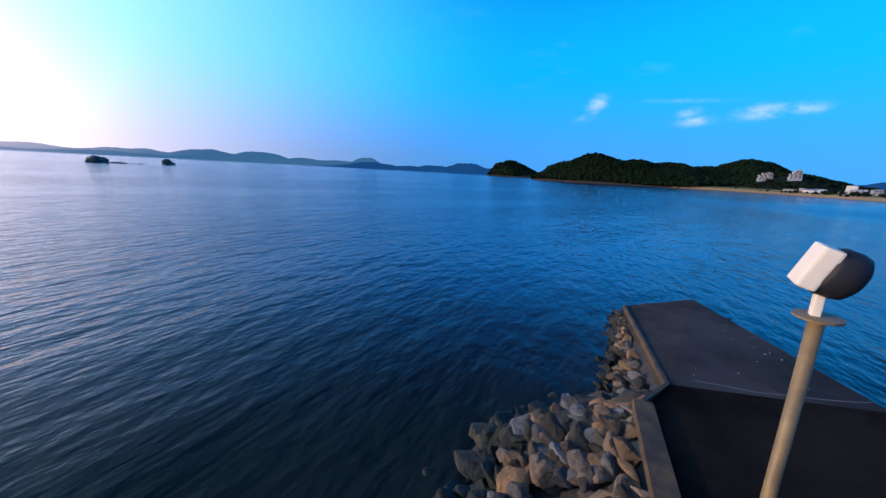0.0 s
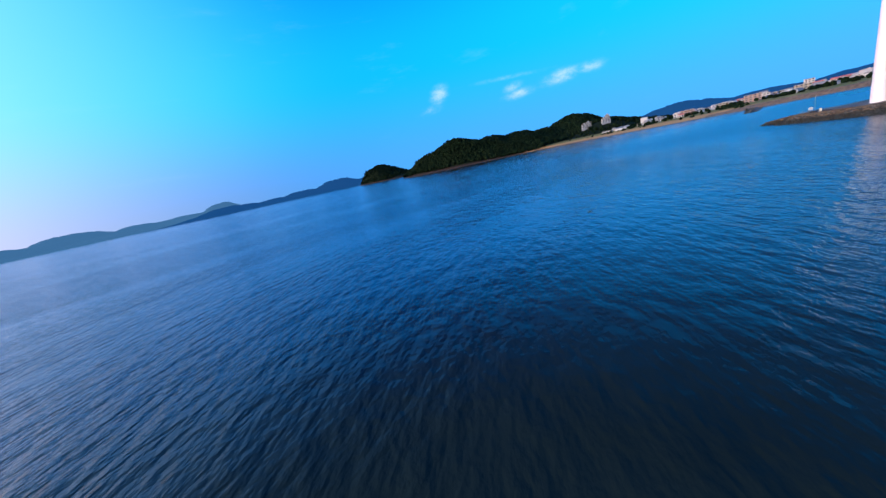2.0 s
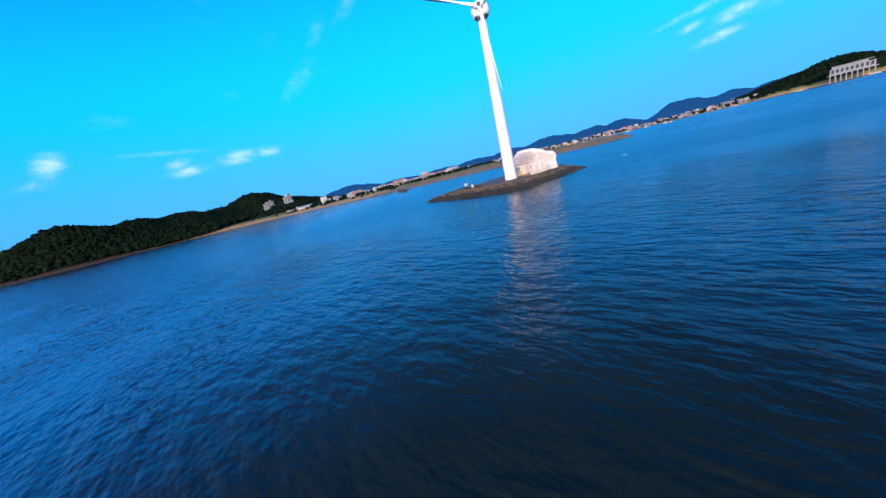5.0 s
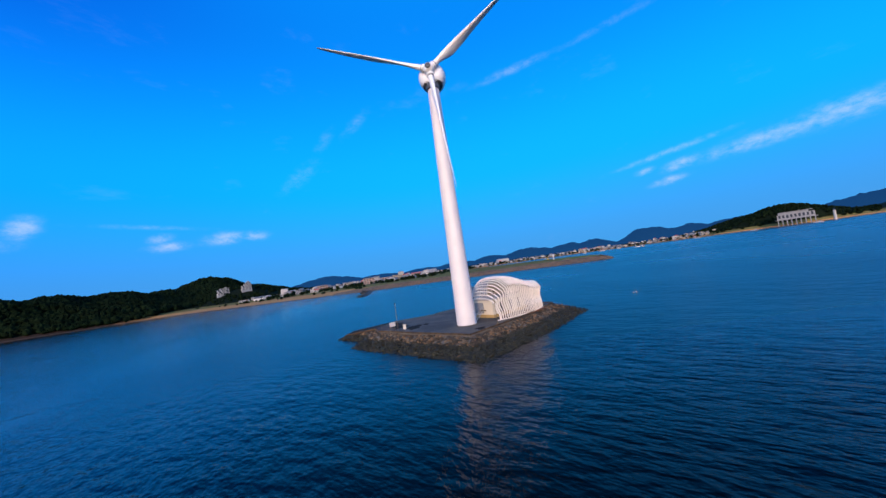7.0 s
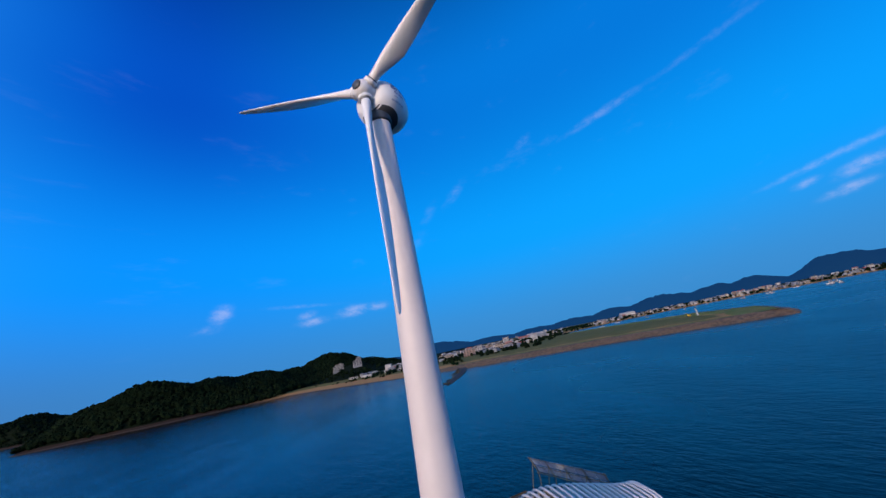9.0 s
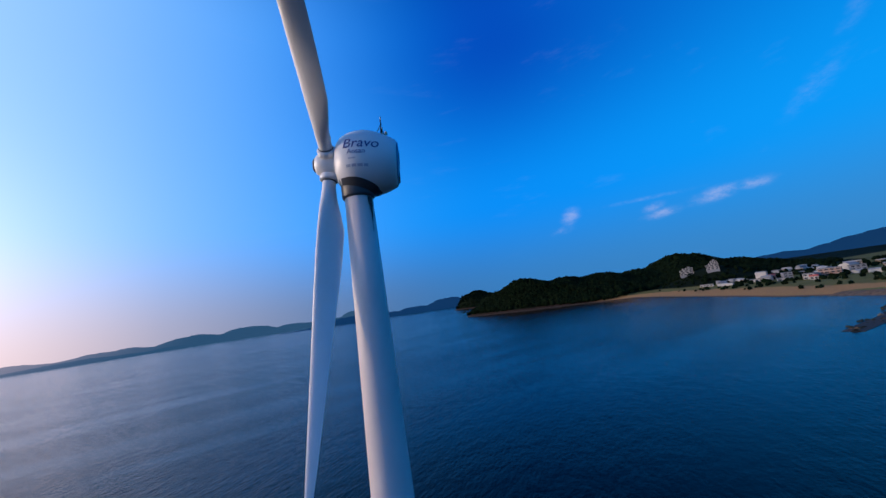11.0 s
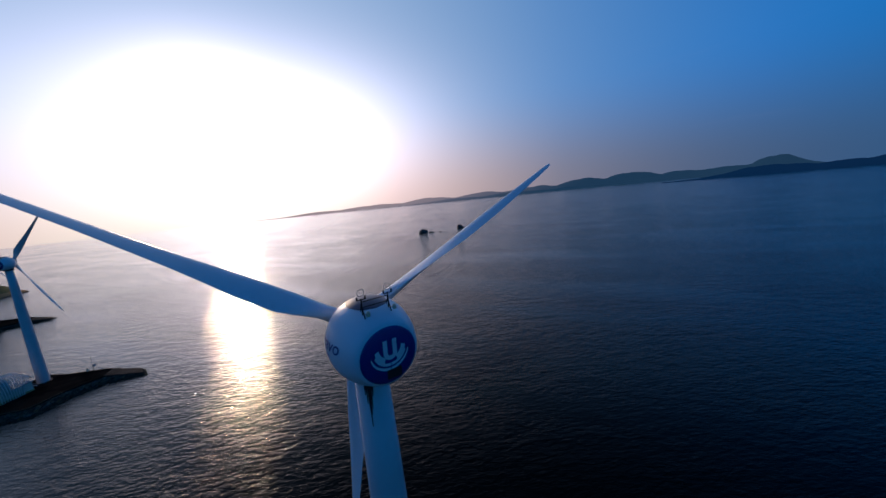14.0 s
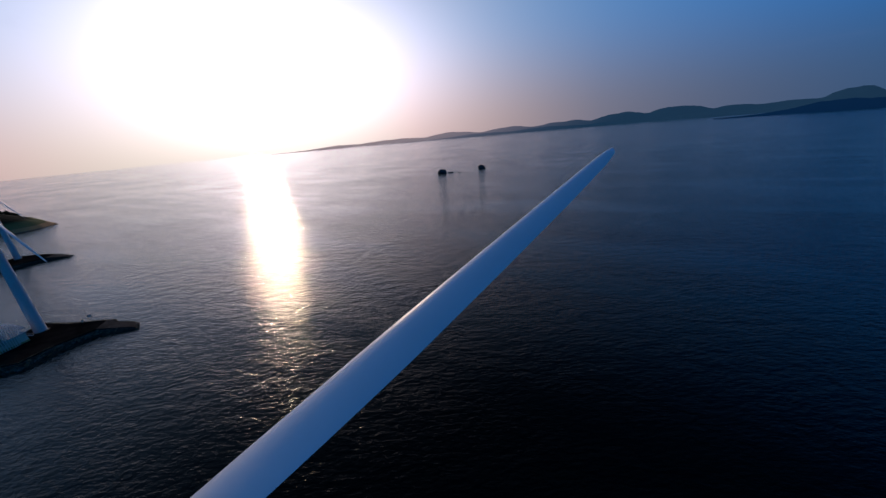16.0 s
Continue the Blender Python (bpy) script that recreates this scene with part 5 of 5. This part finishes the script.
def terrace_hotel(label, x, y, z, turn, w, d, floors):
    """A stepped hotel: white storeys shifted against each other, deep dark balconies between short walls."""
    t = thing("hotel", label, "hotel", pose(x, y, z, 0, 0, turn), "hillside hotels")
    fh = 2.9
    for k in range(floors):
        ww = w * (1.0, 0.92, 0.96, 0.74, 0.5, 0.4)[k]
        off = w * (0.0, 0.04, -0.02, 0.12, 0.2, 0.2)[k]
        dd = d * (1 - 0.07 * k)
        bm = bmesh.new()
        box(bm, (off, 0, k * fh + 1.45), (ww, dd - 3.0, fh), bevel=0.05)
        part("wall", bm, M_HWHITE, t, "white rendered storey")
        bm = bmesh.new()
        box(bm, (off, 0, k * fh + 0.2), (ww + 0.8, dd, 0.45), bevel=0.05)
        part("balcony_slab", bm, M_HWHITE, t, "white balcony slab")
        bays = max(3, int(ww / 5))
        for i in range(bays):
            xx = off + ww * ((i + 0.5) / bays - 0.5)
            for sgn in (-1, 1):
                bm = bmesh.new()
                box(bm, (xx, sgn * ((dd - 3.0) / 2), k * fh + 1.55), (ww / bays * 0.70, 0.24, 1.9))
                part("window", bm, M_GLASS, t)
        for sgn in (-1, 1):
            bm = bmesh.new()
            box(bm, (off + sgn * ww / 2, 0, k * fh + 1.75), (0.24, dd * 0.4, 1.9))
            part("window", bm, M_GLASS, t)
        for i in range(0, bays + 1, 2):
            bm = bmesh.new()
            box(bm, (off + ww * (i / bays - 0.5), 0, k * fh + 1.45), (0.4, dd - 0.5, fh - 0.2))
            part("fin_wall", bm, M_HWHITE, t, "white dividing wall")
    k = floors - 1
    bm = bmesh.new()
    box(bm, (w * (0.0, 0.04, -0.02, 0.12, 0.2, 0.2)[k], 0, floors * fh + 0.2), (w * (1.0, 0.92, 0.96, 0.74, 0.5, 0.4)[k] + 1.2, d * 0.75, 0.4))
    part("roof", bm, M_HWHITE, t, "flat white roof")
    bm = bmesh.new()
    box(bm, (w * 0.22, 0, floors * fh + 1.5), (w * 0.16, d * 0.35, 2.6))
    part("stair_head", bm, M_HGREY, t)
    bm = bmesh.new()
    box(bm, (0, 0, -2.4), (w + 0.5, d + 0.5, 4.8))
    part("plinth", bm, M_HGREY, t, "grey stone base")


terrace_hotel("white four-storey hillside hotel with stacked terraces", 548, 502, land_height(548, 502) + 1.5, -42, 20, 12, 4)
terrace_hotel("white five-storey hotel with dark window bands", 556, 458, land_height(556, 458) + 1.5, -46, 17, 11, 5)
near = [(440, 425, 20, 7, 4, 1, M_HWHITE, M_SLATE, 60), (452, 408, 9, 6, 3.5, 1, M_HWHITE, M_SLATE, 60), (448, 356, 24, 10, 5, 1, M_HWHITE, M_SLATE, 62), (470, 362, 20, 9, 7, 2, M_HPINK, M_RED, 62),
        (432, 318, 13, 8, 4.5, 1, M_HWHITE, M_SLATE, 62), (468, 338, 11, 10, 10, 3, M_HGREY, M_SLATE, 40), (428, 290, 11, 9, 8, 2, M_HWHITE, M_SLATE, 64), (452, 285, 22, 12, 11, 3, M_HPINK, M_SLATE, 64),
        (418, 279, 8, 7, 5, 1, M_HWHITE, M_RED, 64), (476, 246, 20, 12, 10, 3, M_HBEIGE, M_SLATE, 68), (470, 206, 24, 13, 13, 4, M_HPINK, M_SLATE, 70), (548, 216, 17, 12, 12, 3, M_HWHITE, M_SLATE, 70),
        (508, 162, 22, 14, 12, 3, M_HBEIGE, M_SLATE, 72), (700, 200, 16, 12, 22, 6, M_HWHITE, M_SLATE, 72), (520, 300, 16, 10, 8, 2, M_HGREY, M_SLATE, 50), (560, 280, 14, 10, 9, 3, M_HBEIGE, M_SLATE, 50)]
words = {M_HWHITE: "white", M_HPINK: "pink-rendered", M_HGREY: "grey", M_HBEIGE: "beige"}
for x, y, w, d, h, fl, wm, rm, turn in near:
    house("%s %s building behind the beach" % (words[wm], "single-storey" if fl == 1 else "%d-storey" % fl if False else "low" if fl < 3 else "multi-storey"), x + 42, y - 15, (w * 0.8, d * 0.85, h * 0.82), fl, wm, rm, -turn, bays=max(2, int(w / 5)))

rnd = random.Random(21)
walls = [M_HWHITE, M_HWHITE, M_HBEIGE, M_HPINK, M_HGREY]


def scatter_town(count, x0, x1, y0, y1, d0, d1, tall, group):
    made = 0
    for _ in range(count * 12):
        x, y = rnd.uniform(x0, x1), rnd.uniform(y0, y1)
        d = inland(x, y)
        if d0 < d < d1 and land_height(x, y, d) < 9:
            wm = rnd.choice(walls)
            fl = rnd.choice((1, 2, 2, 3, tall))
            w = rnd.uniform(6, 15)
            house("%s town building near the harbour" % words[wm], x, y, (w, rnd.uniform(6, 10), fl * 2.8), fl, wm, rnd.choice((M_SLATE, M_SLATE, M_HGREY, M_HWHITE, M_HGREY, M_RED)), rnd.uniform(-110, -40), bays=3, group=group)
            made += 1
            if made >= count:
                return


scatter_town(34, 560, 1000, 120, 420, 40, 260, 3, "houses inland of the spit")
scatter_town(55, 1150, 1600, -520, 0, 15, 170, 4, "harbour town")
scatter_town(55, 960, 1500, -860, -420, 12, 190, 4, "harbour town")


def town_blocks():
    """The dense far town: hundreds of small roofs and walls, too many to count."""
    r = random.Random(44)
    mats = [M_HWHITE, M_HBEIGE, M_HPINK, M_HGREY, M_SLATE, M_RED, M_LEAF]
    verts, faces, slots = [], [], []

    def block(x, y, z, w, d, h, a, wall, roof):
        k = len(verts)
        c, s_ = math.cos(a), math.sin(a)
        for zz in (-1.0, h):
            for u, v in ((-w, -d), (w, -d), (w, d), (-w, d)):
                verts.append((x + (u * c - v * s_) / 2, y + (u * s_ + v * c) / 2, z + zz))
        for u in (-w, w):
            verts.append((x + u * c / 2, y + u * s_ / 2, z + h + d * 0.22))
        for q, m in (((0, 1, 5, 4), wall), ((1, 2, 6, 5), wall), ((2, 3, 7, 6), wall), ((3, 0, 4, 7), wall), ((4, 5, 9, 8), roof), ((6, 7, 8, 9), roof), ((5, 6, 9), wall), ((7, 4, 8), wall)):
            faces.append([k + i for i in q])
            slots.append(m)

    for count, x0, x1, y0, y1, d0, d1 in ((360, 1140, 1700, -560, 20, 18, 240), (360, 940, 1600, -900, -400, 18, 250), (260, 760, 1500, 90, 460, 25, 330), (90, 470, 800, 90, 420, 70, 300)):
        made = 0
        while made < count:
            made += 1
            x, y = r.uniform(x0, x1), r.uniform(y0, y1)
            dd = inland(x, y)
            if not d0 < dd < d1:
                continue
            z = land_height(x, y, dd)
            if z > 16:
                continue
            h = r.choice((2.6, 3.0, 3.4, 5.0, 5.6, 7.5)) * (1.6 if r.random() < 0.08 else 1)
            block(x, y, z, r.uniform(5, 15), r.uniform(4, 9), h, r.uniform(0, 3.1), r.choice((0, 0, 0, 1, 3, 3)), r.choice((3, 4, 4, 3, 0, 0)))
    me = bpy.data.meshes.new("town_roofs")
    me.from_pydata(verts, [], faces)
    for m in mats:
        me.materials.append(m)
    me.polygons.foreach_set("material_index", slots)
    tagged(new("town_roofs", me), "dense pale roofs and walls of the harbour town", "town", kind="stuff")


town_blocks()


def long_shed(x, y, w, d, h, wall, turn, label):
    z = land_height(x, y) - 0.3
    t = thing("warehouse", label, "warehouse", pose(x, y, z, 0, 0, turn), "sheds by the harbour")
    bm = bmesh.new()
    box(bm, (0, 0, h / 2), (w, d, h))
    part("wall", bm, wall, t)
    bm = bmesh.new()
    rings(bm, [[(-w / 2 - 0.4, -d / 2 - 0.4, h), (-w / 2 - 0.4, d / 2 + 0.4, h), (-w / 2 - 0.4, 0, h + d * 0.16)], [(w / 2 + 0.4, -d / 2 - 0.4, h), (w / 2 + 0.4, d / 2 + 0.4, h), (w / 2 + 0.4, 0, h + d * 0.16)]])
    part("roof", bm, M_RED if wall is M_HPINK else M_HWHITE, t)
    for k in range(4):
        bm = bmesh.new()
        box(bm, (w * (k / 4 - 0.375), -d / 2, h * 0.35), (w * 0.14, 0.3, h * 0.7))
        part("gate", bm, M_HGREY, t)


long_shed(1180, 190, 60, 22, 9, M_HWHITE, 100, "long white shed with pale roof")
long_shed(900, 170, 40, 18, 8, M_HPINK, 95, "orange-red shed beside the lagoon")
long_shed(820, 128, 36, 16, 9, M_HBEIGE, 110, "beige hall beside the lagoon")
long_shed(1420, -120, 50, 26, 14, M_HWHITE, 105, "white industrial hall across the lagoon")


def cliff_hall():
    """A long hall on pillars above the shore."""
    t = thing("pillared_hall", "long pale exhibition hall raised on concrete pillars", "hall", pose(902, -862, 0, 0, 0, 48), "")
    bm = bmesh.new()
    box(bm, (0, 0, 24), (70, 22, 13))
    box(bm, (4, 0, 33), (56, 16, 5))
    part("wall", bm, M_HGREY, t)
    bm = bmesh.new()
    box(bm, (0, 0, 17), (78, 26, 1.6))
    part("deck", bm, M_HGREY, t)
    bm = bmesh.new()
    box(bm, (0, 0, 36), (64, 22, 1.2))
    part("roof", bm, M_HGREY, t)
    for k in range(9):
        bm = bmesh.new()
        box(bm, (-30 + 7.5 * k, 11.2, 25), (4.2, 0.6, 8))
        part("window", bm, M_GLASS, t)
        bm = bmesh.new()
        box(bm, (-34 + 8.5 * k, 10, 8), (2.0, 2.0, 18))
        part("pillar", bm, M_HGREY, t)
    t = thing("lighthouse", "slim white lighthouse on the shore", "lighthouse", pose(835, -890, 0), "")
    bm = bmesh.new()
    turned(bm, [(3.4, -1), (3.0, 2), (2.2, 22), (2.9, 22.5), (2.9, 23.5)], 20)
    part("tower", bm, M_HWHITE, t)
    bm = bmesh.new()
    turned(bm, [(1.6, 23.5), (1.6, 26), (2.0, 26.2), (0.3, 28)], 16)
    part("lantern", bm, M_GLASS, t)


cliff_hall()


def boat(label, x, y, length, turn):
    t = thing("boat", label, "boat", pose(x, y, 0, 0, 0, turn), "moored boats")
    bm = bmesh.new()
    out = []
    for f, w, k in ((0, 0.75, 0.0), (0.3, 1.0, 0.0), (0.65, 0.9, 0.05), (0.88, 0.5, 0.2), (1.0, 0.06, 0.35)):
        b = length * 0.14 * w
        out.append([(length * (f - 0.5), -b, length * (0.11 + k * 0.2)), (length * (f - 0.5), -b * 0.6, -0.2), (length * (f - 0.5), b * 0.6, -0.2), (length * (f - 0.5), b, length * (0.11 + k * 0.2))])
    rings(bm, out)
    part("hull", bm, M_HULL, t)
    bm = bmesh.new()
    box(bm, (-length * 0.12, 0, length * 0.2), (length * 0.3, length * 0.18, length * 0.2), bevel=0.1)
    part("cabin", bm, M_HWHITE, t)
    bm = bmesh.new()
    box(bm, (-length * 0.12, 0, length * 0.235), (length * 0.31, length * 0.185, length * 0.06))
    part("window", bm, M_GLASS, t)
    bm = bmesh.new()
    tube(bm, [(0, 0, length * 0.1), (0, 0, length * 0.75)], 0.09, 6)
    part("mast", bm, M_STEEL, t)


for x, y, ln, turn in ((1172, -310, 12, 20), (1006, -342, 16, 25), (1013, -398, 16, 60), (834, -421, 18, 120), (778, -408, 13, 130), (922, -625, 15, 40), (908, -465, 15, 15), (1090, -480, 12, 70), (760, -780, 16, 50),
                       (1060, -230, 11, 10), (985, -130, 12, 30), (900, -20, 12, 80), (1030, -60, 11, 60), (830, -700, 14, 45)):
    boat("small white motor boat lying at anchor", x, y, ln, turn)


def digger(x, y):
    z = land_height(x, y) - 0.1
    t = thing("excavator", "yellow excavator parked on the grassy spit", "excavator", pose(x, y, z, 0, 0, 30), "")
    for s in (-1.1, 1.1):
        bm = bmesh.new()
        box(bm, (0, s, 0.45), (3.8, 0.6, 0.9), bevel=0.25)
        part("track", bm, M_DARKSTEEL, t)
    bm = bmesh.new()
    box(bm, (-0.3, 0, 1.6), (3.2, 2.5, 1.3), bevel=0.15)
    box(bm, (0.6, 0.7, 2.7), (1.3, 1.0, 1.4), bevel=0.1)
    part("body", bm, M_YELLOW, t)
    bm = bmesh.new()
    tube(bm, [(1.2, -0.2, 1.8), (3.6, -0.2, 4.4), (6.0, -0.2, 3.0), (6.2, -0.2, 0.8)], [0.3, 0.28, 0.22, 0.16], 6)
    part("boom", bm, M_YELLOW, t)


digger(452, -112)


def jetty():
    """A low stone causeway from the beach into the bay."""
    t = thing("stone_causeway", "low dark stone causeway running from the beach into the water", "causeway", pose(0, 0, 0), "", "structure")
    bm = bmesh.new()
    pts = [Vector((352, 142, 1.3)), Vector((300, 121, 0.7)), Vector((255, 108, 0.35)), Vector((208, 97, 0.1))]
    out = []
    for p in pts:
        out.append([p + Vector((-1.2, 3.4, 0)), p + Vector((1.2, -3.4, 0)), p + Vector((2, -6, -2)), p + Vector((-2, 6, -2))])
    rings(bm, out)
    # core in the same shade-dark colour as the sheet under the islet boulders
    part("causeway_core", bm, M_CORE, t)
    r = random.Random(2)
    for k in range(60):
        p = pts[0].lerp(pts[-1], r.random())
        s = r.uniform(0.7, 1.5)
        piece("boulder", ROCKS[9 + r.randrange(5)], t, Matrix.LocRotScale((p.x + r.uniform(-1, 1), p.y + r.uniform(-4, 4), p.z - 0.5), Euler((r.random(), r.random(), r.random() * 6)), (s, s, s)))


jetty()


def sea_buoy(label, x, y, tilt):
    """A small mooring float with its band and ring."""
    t = thing("buoy", label, "buoy", pose(x, y, 0, tilt, 0, 20), "mooring buoys")
    bm = bmesh.new()
    turned(bm, [(0.08, -0.15), (0.20, -0.08), (0.26, 0.04), (0.25, 0.14), (0.16, 0.23), (0.05, 0.27)], 18)
    part("float_body", bm, M_HULL, t, "round weathered pale float", smooth=True)
    bm = bmesh.new()
    turned(bm, [(0.262, 0.03), (0.268, 0.05), (0.262, 0.07)], 18, caps=False)
    part("band", bm, M_SLATE, t, "dark rubber band")
    bm = bmesh.new()
    tube(bm, [(0.06 * math.cos(a), 0, 0.31 + 0.06 * math.sin(a)) for a in (2 * math.pi * k / 12 for k in range(13))], 0.013, 6)
    part("mooring_ring", bm, M_DARKSTEEL, t)


sea_buoy("pale round mooring buoy floating off the islet", 31.5, -45.2, 6)
sea_buoy("pale mooring buoy drifting beside another buoy", 32.3, -46.3, -9)


def harbour_light(x, y):
    t = thing("harbour_light", "slim white harbour light tower on the grassy spit", "light tower", pose(x, y, land_height(x, y) - 0.2), "")
    bm = bmesh.new()
    turned(bm, [(1.5, 0.0), (1.5, 1.0), (1.1, 1.1), (0.75, 8.6), (1.15, 8.8), (1.15, 9.3)], 20)
    part("tower", bm, M_HWHITE, t, "tapered white tower", smooth=False)
    bm = bmesh.new()
    turned(bm, [(0.55, 9.3), (0.55, 10.5), (0.8, 10.6), (0.12, 11.4)], 14)
    part("lantern", bm, M_GLASS, t, "dark glazed lantern")


harbour_light(486, -128)
